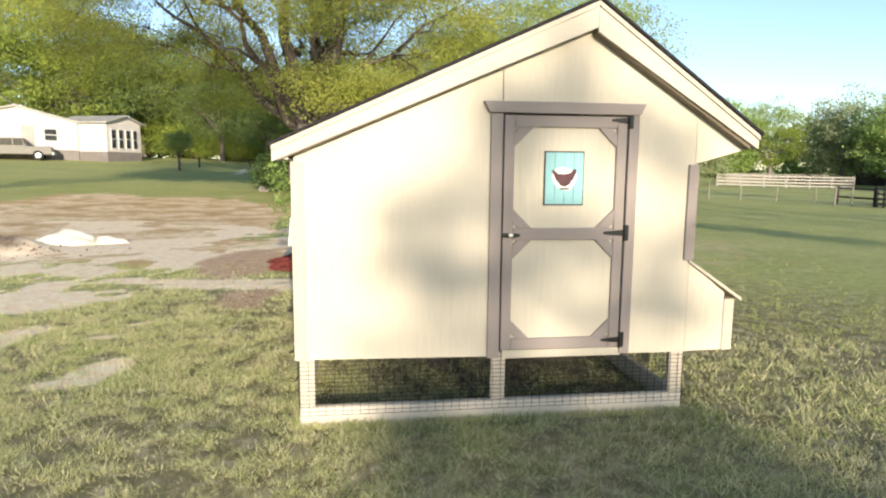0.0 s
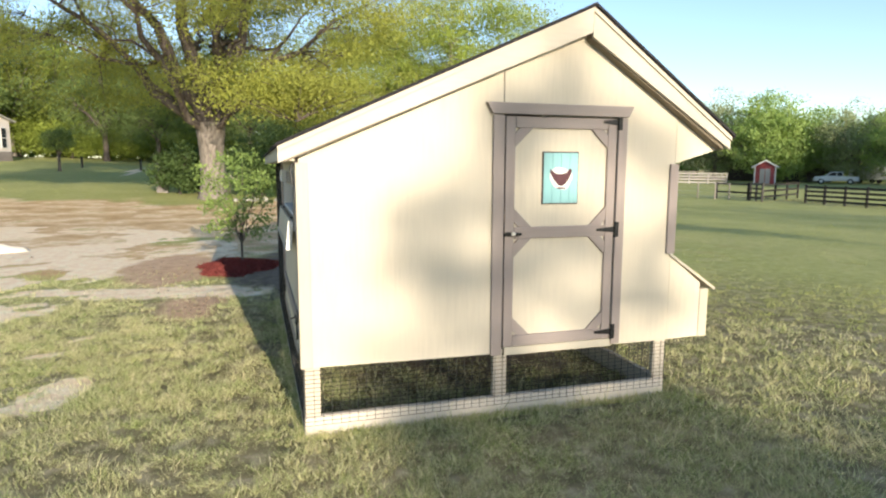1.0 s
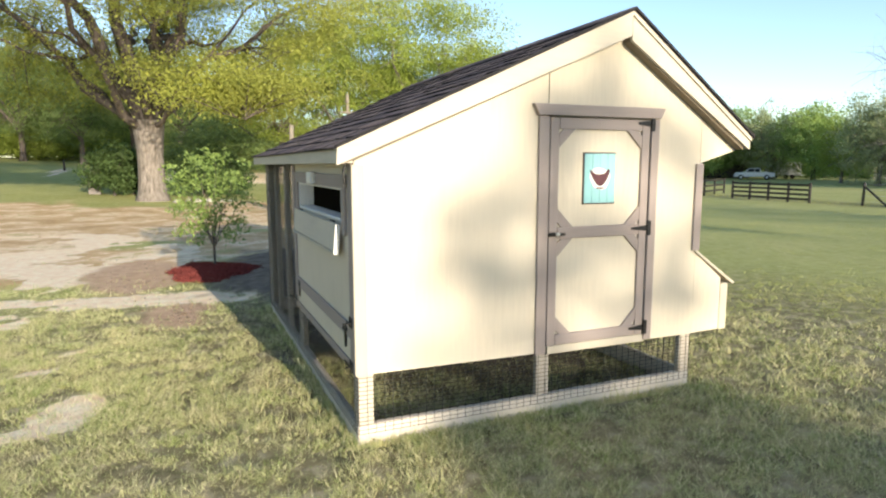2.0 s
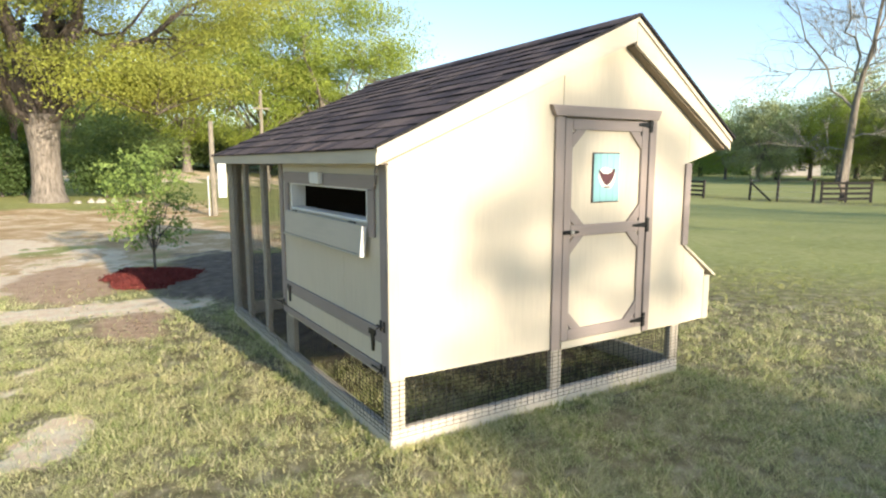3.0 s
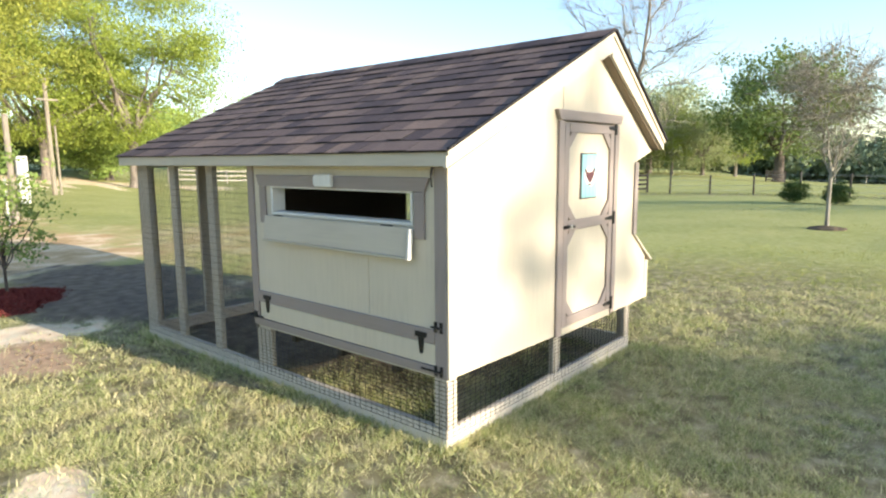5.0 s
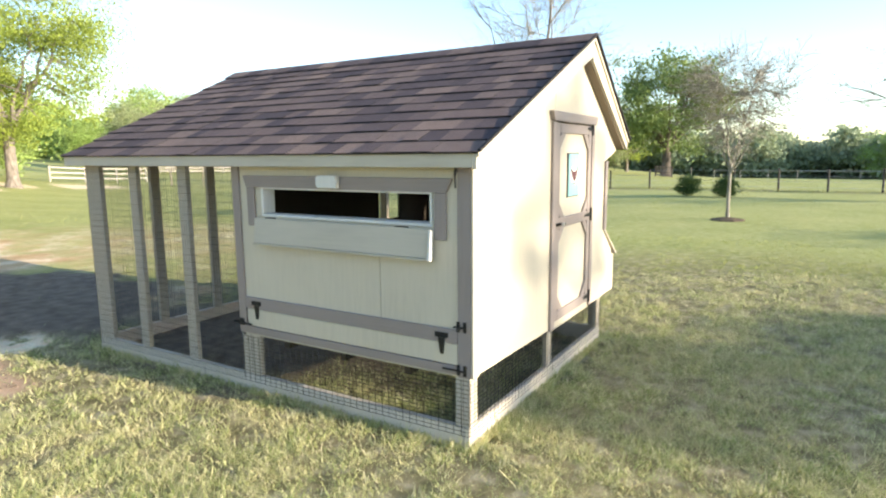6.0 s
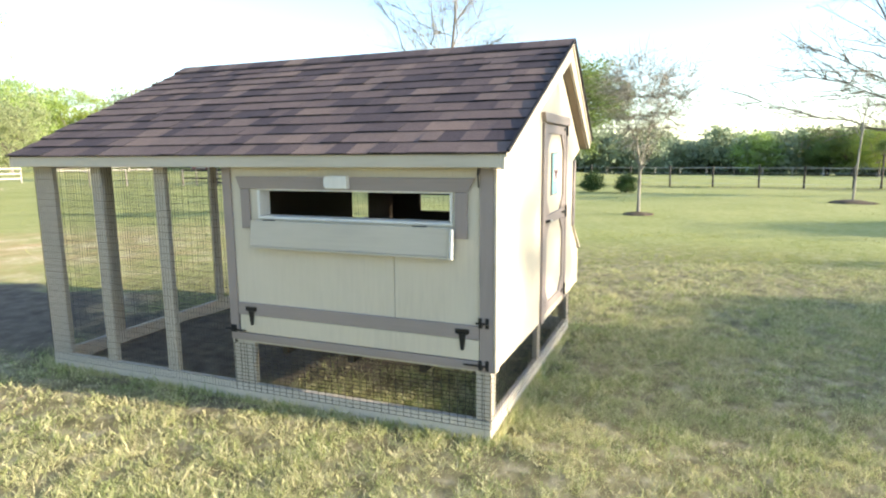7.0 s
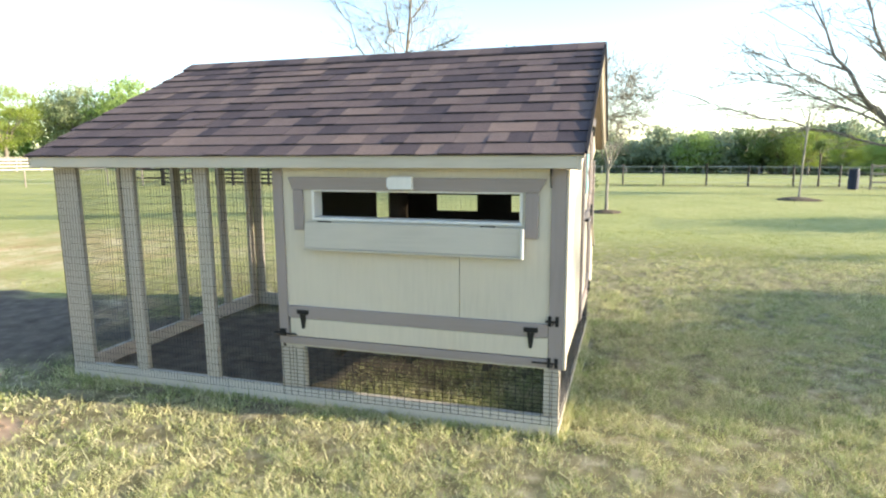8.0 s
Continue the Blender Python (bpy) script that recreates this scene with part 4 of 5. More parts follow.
    prismed("nest_lid", [(2.030, 0.992), (2.410, 0.735), (2.400, 0.719), (2.030, 0.972)], "y", 3.632, 5.37, CREAM_LIGHT, coop, "sloping nest box lid", 0.002)


def wire_panel(bm, axis, at, a0, a1, z0, z1, pa, pz, r, top=None):
    """Welded wire: uprights every pa, cross wires every pz, in the plane axis = at."""
    V, F = bm

    def bar(p, q, side):
        k = len(V)
        for e in (p, q):
            for u, w in side:
                V.append((e[0] + u[0] * r + w[0] * r, e[1] + u[1] * r + w[1] * r, e[2] + u[2] * r + w[2] * r))
        for i in range(4):
            j = (i + 1) % 4
            F.append((k + i, k + j, k + 4 + j, k + 4 + i))

    along = (0, 1, 0) if axis == "x" else (1, 0, 0)
    out = (1, 0, 0) if axis == "x" else (0, 1, 0)
    neg = lambda v: tuple(-c for c in v)
    pt = lambda s, z: (at, s, z) if axis == "x" else (s, at, z)
    s = a0
    while s <= a1 + 1e-6:
        bar(pt(s, z0), pt(s, top(s) if top else z1), [(along, out), (neg(along), out), (neg(along), neg(out)), (along, neg(out))])
        s += pa
    z = z0
    while z <= z1 + 1e-6:
        up = (0, 0, 1)
        bar(pt(a0, z), pt(a1, z), [(up, out), (neg(up), out), (neg(up), neg(out)), (up, neg(out))])
        z += pz


def build_wire():
    for axis, at, a0, a1, z0, z1, pa, pz in (
        ("y", Y0 - 0.001, X0 + 0.005, X1 - 0.005, 0.060, 0.395, 0.0508, 0.0254),
        ("x", X0 - 0.002, Y0 + 0.005, 5.51, 0.060, 0.395, 0.0508, 0.0254),
        ("x", X1 + 0.002, Y0 + 0.005, 5.51, 0.060, 0.395, 0.0508, 0.0254),
        ("x", X0 - 0.002, 5.51, Y1 - 0.005, 0.060, 1.60, 0.0254, 0.0508),
        ("x", X1 + 0.002, 5.51, Y1 - 0.005, 0.060, 1.60, 0.0254, 0.0508),
        ("y", Y1 + 0.002, X0 + 0.005, X1 - 0.005, 0.060, 1.60, 0.0254, 0.0508),
        ("y", YC - 0.008, 1.19, 1.55, 1.04, 1.35, 0.0508, 0.0254),
        ("x", X1 - 0.022, 3.95, 5.22, 1.06, 1.26, 0.0508, 0.0254),
    ):
        V, F = [], []
        wire_panel((V, F), axis, at, a0, a1, z0, z1, pa, pz, 0.0012 if z1 < 1 else 0.0009)
        rough_mesh("wire_mesh", V, F, WIRE, coop, "black welded wire mesh")


build_frame()
build_front()
build_side()
build_door()
build_nest()
build_wire()
build_roof()


# ---- planted tree in its ring of red mulch ----
def build_mulch():
    m = leafy("red_mulch", [(0.055, 0.014, 0.014), (0.125, 0.026, 0.024), (0.24, 0.055, 0.046)], 0.9, 0.0)
    rng = np.random.RandomState(8)
    n = 9000
    a, r = rng.uniform(0, 2 * np.pi, n), rng.uniform(0, 1, n) ** 0.5 * (1 + 0.16 * rng.uniform(0, 1, n) ** 6)
    edge = 1 + 0.10 * np.sin(3 * a + 1) + 0.07 * np.sin(7 * a)
    x, y = -0.86 + r * edge * 0.58 * np.cos(a), 9.95 + r * edge * 0.76 * np.sin(a)
    z = land(x, y) + 0.02 + 0.085 * np.maximum(0, 1 - r ** 2) + 0.03 * fbm(x, y, 0.25, 15, 2) * (r < 0.95) + rng.uniform(0, 0.015, n)
    v, f = leaf_faces(np.stack([x, y, z], -1), 0.004, 1, 0.030, rng, 0.3, 0.35)
    return tagged(rough_mesh("red_mulch_ring", v.tolist(), f.tolist(), m), "ring of bright red wood mulch round the young tree", "mulch", kind="stuff")


build_mulch()


def build_clods():
    """Crumbs of turned earth on the dug patch and the low mound."""
    rng = np.random.RandomState(23)
    V, F = [], []
    octa = np.array([(1, 0, 0), (0, 1, 0), (-1, 0, 0), (0, -1, 0), (0, 0, 1), (0, 0, -1)], float)
    for cx, cy, sx, sy, count in ((-1.25, 7.3, 0.20, 0.30, 110), (-6.4, 11.5, 0.70, 0.40, 170), (-1.9, 10.0, 0.35, 0.8, 60)):
        for _ in range(count):
            x, y, r = rng.normal(cx, sx), rng.normal(cy, sy), rng.uniform(0.006, 0.018) * (1.8 if cx < -5 else 1)
            lift = 0.30 * float(spot(np.array(x), np.array(y), -6.5, 11.55, 0.9, 0.55, 15))
            k = len(V)
            V += (octa * r * rng.uniform(0.6, 1.3, (6, 3)) + np.array([x, y, float(land(x, y)) + lift + r * 0.3])).tolist()
            F += [(k + a, k + (a + 1) % 4, k + 4) for a in range(4)] + [(k + (a + 1) % 4, k + a, k + 5) for a in range(4)]
    m = leafy("turned_earth_crumbs", [(0.10, 0.072, 0.05), (0.17, 0.125, 0.09), (0.26, 0.20, 0.145)], 0.95, 0.0)
    return tagged(rough_mesh("soil_clods", V, F, m), "crumbs of pinkish-brown turned earth", "soil", kind="stuff")


build_clods()
young = make_tree("young_tree", "young leafy tree planted in red mulch", 21, 0.42, 0.018, (0.0, 0.0, 1.08), (0.60, 0.60, 0.82), 10, 140, 20, 0.06, 0.050, BARK_DARK, LEAF_SHRUB, twigs=1, gap=0.12, hang=0.42, aspect=0.34, flare=1.2, at=(-0.83, 9.9, 0.05))

# ---- large oak and trees round the lawn ----
OX, OY = -2.3, 28.0
OAK_STEMS = [((0.7, 0.2, 11.8), 0.44), ((-1.5, 0.4, 11.4), 0.40), ((-3.8, -0.6, 10.4), 0.33), ((-7.0, 0.3, 9.2), 0.20), ((2.7, 0.1, 10.8), 0.36), ((6.8, -1.2, 8.4), 0.18),
             ((5.6, 1.4, 6.6), 0.14), ((0.4, 5.0, 9.2), 0.22), ((1.6, -4.6, 9.0), 0.20), ((-3.4, -4.6, 8.4), 0.18), ((-6.0, 3.0, 7.4), 0.15), ((3.2, -4.2, 4.6), 0.11)]
oak = make_tree("oak_tree", "huge spreading oak with grey trunk and fresh spring leaves", 4, 3.3, 0.52, (-1.0, 0.0, 8.7), (11.5, 8.5, 5.6), 0, 950, 300, 0.58, 0.06, BARK_OAK, LEAF_OAK, twigs=1, gap=0.37, flare=1.35, hang=4.1, clear=(1.3, 5.2), flat=0.42, tier=2.2, stems=OAK_STEMS, limb_m=BARK_DARK, low=((3.0, -4.5, 4.2), (3.2, 2.2, 1.0), 80), at=(OX, OY, float(land(OX, OY)) - 0.1))

t_yellow = make_tree("yellow_green_tree", "broad tree in yellow-green spring leaf", 11, 3.0, 0.30, (0, 0, 7.6), (5.6, 5.6, 5.4), 9, 300, 100, 0.62, 0.115, BARK_OAK, LEAF_YELLOW, twigs=0, gap=0.30, hang=1.2, flat=0.45, tier=1.8, at=(*polar(92, 82), float(land(*polar(92, 82)))))
t_near = make_tree("yellow_green_tree", "broad tree in fresh yellow-green leaf behind the pole", 11, 3.0, 0.30, (0, 0, 7.6), (5.6, 5.6, 5.4), 9, 330, 190, 0.60, 0.088, BARK_OAK, LEAF_YELLOW, twigs=0, gap=0.30, hang=1.2, flat=0.45, tier=1.8, at=(*polar(74.5, 48), float(land(*polar(74.5, 48)))))
t_green = make_tree("green_tree", "rounded green tree at the field edge", 12, 2.2, 0.28, (0, 0, 5.2), (4.6, 4.6, 4.9), 8, 260, 80, 0.52, 0.17, BARK_DARK, LEAF_GREEN, twigs=0, gap=0.15, hang=0.4, at=(*polar(43.2, 114), float(land(*polar(43.2, 114)))))
t_dark = make_tree("dark_tree", "dark green spreading tree in the pasture", 13, 1.9, 0.35, (0, 0, 5.4), (5.0, 5.0, 3.6), 9, 250, 90, 0.46, 0.145, BARK_DARK, LEAF_DARK, twigs=0, gap=0.28, hang=1.2, at=(*polar(47.5, 120), float(land(*polar(47.5, 120)))))
t_pale = make_tree("pale_tree", "tree with thin pale olive leaf", 14, 2.6, 0.25, (0, 0, 5.4), (4.4, 4.4, 5.4), 9, 270, 80, 0.56, 0.14, BARK_OAK, LEAF_PALE, twigs=1, gap=0.16, hang=0.5, at=(*polar(31, 82), float(land(*polar(31, 82)))))


def branch_out(V, F, pts, reach, steps, rng, twigs=6, r0=0.024):
    """Side branches and fine twigs along a limb."""
    for k in steps:
        g = (pts[k] - pts[k - 1]) / np.linalg.norm(pts[k] - pts[k - 1])
        out = g + rng.normal(0, 0.65, 3) + np.array([0, 0, 0.25])
        sub_ = curve_pts(pts[k], pts[k] + out * reach * rng.uniform(0.16, 0.32), -0.05, 0.012 * reach, rng, 5)
        tube(V, F, sub_, np.linspace(r0, r0 * 0.45, 5), 4)
        for _ in range(twigs):
            s0 = sub_[rng.randint(1, 5)]
            t_ = s0 + (out * 0.5 + rng.normal(0, 0.6, 3)) * rng.uniform(0.4, 1.0)
            tube(V, F, curve_pts(s0, t_, 0.03, 0.03, rng, 3), np.linspace(r0 * 0.4, r0 * 0.25, 3), 3)


def build_bare_tree(x, y, seed):
    """A tall leafless tree: a leaning leader that forks, long arching limbs, each with branches and fine twigs."""
    rng = np.random.RandomState(seed)
    V, F, B, G = [], [], [], []
    lean = np.array([0.411, -0.911, 0.0])
    lead = [lean * a + np.array([0, 0.02 * z, z]) for a, z in ((0.0, -0.3), (0.0, 1.0), (0.18, 3.4), (0.38, 5.7), (0.62, 7.1), (1.0, 8.7), (1.35, 11.5), (1.5, 14.5), (1.7, 17.5), (1.8, 20.0))]
    rad = [0.36, 0.27, 0.215, 0.175, 0.13, 0.105, 0.08, 0.055, 0.035, 0.015]
    tube(V, F, lead, rad, 10)
    hs = [p[2] for p in lead]
    # the large limbs: height on the leader, how far across and up the tip, spread back to front, thickness
    for z, across, high, back, r0 in ((5.2, 4.1, 12.6, 0.6, 0.085), (6.7, 1.1, 13.5, -0.8, 0.095), (7.6, -2.6, 14.5, 0.9, 0.075), (3.6, -2.8, 4.6, -1.0, 0.05), (2.9, 2.6, 3.4, 0.7, 0.04), (6.2, -5.0, 8.2, 0.5, 0.05), (8.9, -3.4, 9.4, -1.2, 0.045)):
        p = np.array([np.interp(z, hs, [q[k] for q in lead]) for k in range(3)])
        tip = -lean * across + np.array([0.911, 0.411, 0]) * back + np.array([0, 0, high])
        reach = float(np.linalg.norm(tip - p))
        pts = curve_pts(p, tip, -0.07 * reach, 0.03 * reach, rng, 9)
        tube(B, G, pts, np.linspace(r0, 0.018, 9), 7)
        branch_out(B, G, pts, min(reach, 5.5), (3, 3, 4, 4, 4, 5, 5, 5, 6, 6, 6, 7, 7, 7, 8, 8, 8), rng, 8, 0.020)
    low = curve_pts(lead[3] + np.array([-0.4, 0.9, 1.9]), -lean * 4.2 + np.array([0, 0, 7.7]), -0.1, 0.12, rng, 8)
    tube(B, G, low, np.linspace(0.05, 0.015, 8), 6)
    branch_out(B, G, low, 4.5, (2, 3, 3, 4, 4, 5, 5, 6, 6, 7, 7), rng)
    for i in range(20):
        z = 6.5 + 12.8 * (i / 19) ** 1.1
        p = np.array([np.interp(z, hs, [q[k] for q in lead]) for k in range(3)])
        r0 = min(np.interp(z, hs, rad) * rng.uniform(0.28, 0.40), 0.038)
        a, e = i * 2.4 + rng.uniform(-0.4, 0.4), rng.uniform(0.45, 1.05)
        reach = (4.8 if z < 12 else 3.8) * rng.uniform(0.6, 1.0) * (1.1 - 0.5 * (z / 20) ** 2)
        tip = p + reach * np.array([math.cos(a) * math.cos(e), math.sin(a) * math.cos(e), math.sin(e)])
        pts = curve_pts(p, tip, -0.10 * reach, 0.018 * reach, rng, 8)
        tube(B, G, pts, np.linspace(r0, 0.015, 8), 6)
        branch_out(B, G, pts, reach, (1, 1, 2, 2, 3, 3, 3, 4, 4, 4, 5, 5, 5, 6, 6, 6, 7, 7, 7), rng, 8, 0.019)
    ob = thing("bare_tree", "tall leaning pale tree still bare of leaves, fine twigs", "tree", at=(x, y, float(land(x, y))))
    for wood in (rough_mesh("trunk", V, F, BARK_GREY, ob), rough_mesh("bough", B, G, BARK_PALE, ob)):
        for p in wood.data.polygons:
            p.use_smooth = True
    return ob


def build_budding_tree(x, y, seed):
    """A broad tree in bud: limbs arching out low over the lawn, with side branches, twigs and small buds."""
    rng = np.random.RandomState(seed)
    V, F, B, G, tips = [], [], [], [], []
    out, back = np.array([0.366, 0.930, 0.0]), np.array([0.930, -0.366, 0.0])
    tube(V, F, [np.array([0, 0, -0.3]), np.array([0, 0, 0.4]), np.array([0.05, 0.1, 1.4]), np.array([0.1, 0.1, 2.2])], [0.42, 0.31, 0.27, 0.25], 12)
    # limbs: tip across and up, back to front, sag, thickness
    for across, high, deep, sag, r0 in ((5.2, 9.2, 0.0, -0.27, 0.18), (3.4, 9.8, 1.2, -0.16, 0.16), (8.6, 4.1, -0.5, -0.02, 0.062), (7.0, 6.4, 1.4, 0.04, 0.08), (6.6, 5.0, -1.4, 0.05, 0.065),
                                      (0.5, 9.8, -2.0, 0.0, 0.14), (-3.5, 8.5, 1.0, -0.12, 0.13), (-6.5, 5.0, -0.6, 0.06, 0.10), (1.0, 7.0, 5.5, 0.06, 0.11), (0.5, 7.0, -5.5, 0.06, 0.11)):
        p = np.array([0.1, 0.1, rng.uniform(1.7, 2.15)])
        tip = out * across + back * deep + np.array([0, 0, high])
        reach = float(np.linalg.norm(tip - p))
        pts = curve_pts(p, tip, sag * reach, 0.006 * reach, rng, 11)
        rr = np.linspace(r0, 0.014, 11)
        tube(B, G, pts, rr, 8)
        for k in (2, 3, 3, 4, 4, 4, 5, 5, 5, 6, 6, 6, 7, 7, 7, 8, 8, 8, 9, 9, 9, 10, 10, 10):
            g = (pts[k] - pts[k - 1]) / np.linalg.norm(pts[k] - pts[k - 1])
            way = 0.75 * g + out * np.sign(across) * 0.35 + rng.normal(0, 0.42, 3) * np.array([1, 1, 0.8])
            sub_ = curve_pts(pts[k], pts[k] + way * rng.uniform(1.0, 2.3), 0.08, 0.05, rng, 6)
            tube(B, G, sub_, np.linspace(max(0.022, rr[k] * 0.42), 0.010, 6), 5)
            for _ in range(8):
                s0 = sub_[rng.randint(1, 6)]
                t_ = s0 + (way * 0.35 + rng.normal(0, 0.33, 3)) * rng.uniform(0.5, 1.3)
                tw = curve_pts(s0, t_, 0.02, 0.03, rng, 4)
                tube(B, G, tw, np.linspace(0.009, 0.005, 4), 3)
                tips += [tw[2], tw[3]]
    ob = thing("budding_tree", "broad grey tree with long low limbs and sparse opening buds", "tree", at=(x, y, float(land(x, y))))
    for wood in (rough_mesh("trunk", V, F, BARK_OAK, ob), rough_mesh("bough", B, G, BARK_OAK, ob)):
        for p in wood.data.polygons:
            p.use_smooth = True
    me = bpy.data.meshes.new("crown")
    tri_mesh(me, leaf_tris(np.array(tips), 0.06, 4, 0.038, rng, 0.8))
    me.materials.append(LEAF_BUD)
    new("crown", me).parent = ob
    return ob


build_bare_tree(37.0, 19.15, 15)
build_budding_tree(25.9, -8.4, 19)
make_tree("ornamental_tree", "small bare ornamental tree with pale forked trunk", 16, 1.45, 0.045, (0, 0, 2.95), (1.55, 1.55, 1.25), 10, 250, 12, 0.22, 0.024, BARK_PALE, LEAF_BUD, twigs=7, hang=1.7, limb_r=0.85, rise=0.25, twig_r=0.006, flare=1.3, at=(13.5, 3.91, float(land(13.5, 3.91)) - 0.03))
make_tree("slim_tree", "slender pale young tree in a mulch ring", 17, 2.7, 0.034, (0.05, -0.15, 3.7), (1.1, 1.1, 1.3), 6, 50, 4, 0.28, 0.04, BARK_PALE, LEAF_BUD, twigs=5, hang=2.4, flare=1.3, twig_r=0.007, lean=(0.0, -0.10), at=(20.9, -2.5, float(land(20.9, -2.5)) - 0.03))

WEST_TREES = (
    (t_near, 68.3, 46, 1.17, 40, 0.98), (t_green, 70, 54, 0.75, 40, 1.3), (t_near, 81, 54, 1.0, 130, 1.1), (t_pale, 58.5, 80, 0.85, 250, 1.0), (t_yellow, 124, 78, 1.5, 300, 1.1),
    (t_green, 95, 84, 1.1, 0, 1.2), (t_green, 101, 88, 1.2, 60, 1.2), (t_yellow, 107.5, 78, 1.2, 120, 1.0), (t_yellow, 113.5, 72, 1.35, 210, 1.0), (t_yellow, 119, 70, 1.5, 310, 1.0),
    (t_dark, 98, 82, 1.25, 20, 1.3), (t_dark, 104, 86, 1.55, 80, 1.2), (t_dark, 110, 76, 1.5, 140, 1.0),
)
EAST_TREES = (
    (t_green, 57, 112, 1.3, 90, 1.0), (t_yellow, 53.5, 114, 1.0, 20, 1.0), (t_pale, 48.6, 116, 1.35, 10, 1.1), (t_green, 44.7, 110, 1.42, 75, 0.95), (t_green, 40.6, 118, 1.2, 200, 1.0), (t_dark, 12.0, 72.8, 1.55, 0, 0.95), (t_green, 62, 108, 0.7, 330, 1.1),
    (t_pale, 38.5, 112, 1.1, 100, 1.1), (t_green, 35.5, 108, 1.15, 60, 1.0), (t_yellow, 33.5, 92, 0.6, 60, 1.1), (t_green, 29.6, 92, 0.95, 220, 1.0), (t_yellow, 27.3, 92, 0.82, 30, 1.1), (t_yellow, 25.4, 84, 0.80, 130, 0.9),
    (t_pale, 22.2, 90, 1.32, 70, 1.25), (t_pale, 24.2, 100, 1.2, 160, 1.1), (t_yellow, 20.3, 84, 0.66, 200, 1.0), (t_pale, 17.8, 84, 0.90, 170, 1.1), (t_yellow, 15.2, 92, 0.70, 100, 1.1),
    (t_dark, -9.6, 112, 0.85, 40, 1.1), (t_dark, -11.4, 106, 0.82, 150, 1.2), (t_yellow, -13.0, 100, 0.52, 40, 1.2), (t_yellow, -15.6, 80, 0.36, 140, 1.0), (t_green, -17.5, 84, 0.42, 10, 1.1), (t_green, -4.5, 112, 0.72, 200, 1.2), (t_green, -24, 90, 0.9, 140, 1.2),
)
# dark leaf material carries the shade these evergreens stand in
cedar = make_tree("cedar_tree", "dark shade-toned evergreen behind the oak", 27, 2.4, 0.22, (0, 0, 5.4), (3.6, 3.4, 4.0), 9, 210, 130, 0.44, 0.085, BARK_DARK, LEAF_DARK, twigs=1, gap=0.28, hang=1.7, flat=0.5, tier=1.6, at=(*polar(97.0, 62), float(land(*polar(97.0, 62)))))
for az, d, sc, tn in ((101.0, 68, 1.2, 80), (93.2, 64, 1.3, 170), (89.6, 70, 1.3, 250)):
    stand(cedar, *polar(az, d), sc, tn)
for base, az, d, sc, turn, wd in WEST_TREES + EAST_TREES:
    stand(base, *polar(az, d), sc, turn, wd)

# hanging boughs placed to drop shade spots: across and height at the coop's front, back along the sunlight
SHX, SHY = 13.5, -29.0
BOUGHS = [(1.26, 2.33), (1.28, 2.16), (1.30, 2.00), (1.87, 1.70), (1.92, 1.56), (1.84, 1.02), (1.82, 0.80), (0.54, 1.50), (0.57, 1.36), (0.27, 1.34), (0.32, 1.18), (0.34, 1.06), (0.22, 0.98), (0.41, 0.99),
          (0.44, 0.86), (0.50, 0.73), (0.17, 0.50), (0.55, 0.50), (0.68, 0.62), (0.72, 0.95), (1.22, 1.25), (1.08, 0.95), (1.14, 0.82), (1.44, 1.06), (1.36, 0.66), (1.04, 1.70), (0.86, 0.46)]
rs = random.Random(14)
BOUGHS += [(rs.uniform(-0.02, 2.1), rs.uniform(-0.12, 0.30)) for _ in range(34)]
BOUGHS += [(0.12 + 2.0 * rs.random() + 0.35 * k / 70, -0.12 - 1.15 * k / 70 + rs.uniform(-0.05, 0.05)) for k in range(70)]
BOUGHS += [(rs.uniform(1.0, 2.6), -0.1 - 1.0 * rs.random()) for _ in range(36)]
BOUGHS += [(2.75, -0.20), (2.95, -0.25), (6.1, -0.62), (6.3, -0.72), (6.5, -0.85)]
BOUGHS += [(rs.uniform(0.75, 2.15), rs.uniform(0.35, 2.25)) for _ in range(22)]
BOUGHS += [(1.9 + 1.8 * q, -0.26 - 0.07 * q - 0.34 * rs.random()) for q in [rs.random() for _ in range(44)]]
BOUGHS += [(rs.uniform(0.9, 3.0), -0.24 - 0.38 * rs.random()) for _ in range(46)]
# unseen trees added south of the lawn: their shade falls on the coop and the grass
shade_tree = make_tree("shade_tree", "unseen leafy tree with hanging boughs placed to shade the coop", 31, 5.0, 0.24, (-7.5, 0, 7.0), (3.0, 1.8, 1.0), 4, 0, 68, 0.13, 0.055, BARK_DARK, LEAF_YELLOW, twigs=0,
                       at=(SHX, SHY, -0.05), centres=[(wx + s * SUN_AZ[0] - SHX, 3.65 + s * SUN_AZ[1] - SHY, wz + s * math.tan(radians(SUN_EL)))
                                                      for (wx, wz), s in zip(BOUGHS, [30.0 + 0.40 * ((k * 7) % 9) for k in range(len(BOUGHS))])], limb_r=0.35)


# unseen tall slim one added far behind: its shade falls on the field before the house
make_tree("tall_shade_tree", "unseen tall slim tree with a one-sided high crown", 33, 13.5, 0.13, (8.5, 0, 15.4), (6.0, 2.4, 1.6), 9, 150, 90, 0.5, 0.16, BARK_DARK, LEAF_GREEN, gap=0.2, hang=12.0, limb_r=0.8, at=(-10.2, -20.0, -0.05))


# ---- shrubs ----
shrub = make_tree("shrub", "dense green shrub beside the oak", 41, 0.3, 0.06, (0, 0, 1.1), (1.3, 1.2, 1.1), 6, 90, 70, 0.20, 0.085, BARK_DARK, LEAF_MID, twigs=0, hang=0.1, category="shrub", at=(-3.9, 30.8, float(land(-3.9, 30.8))))
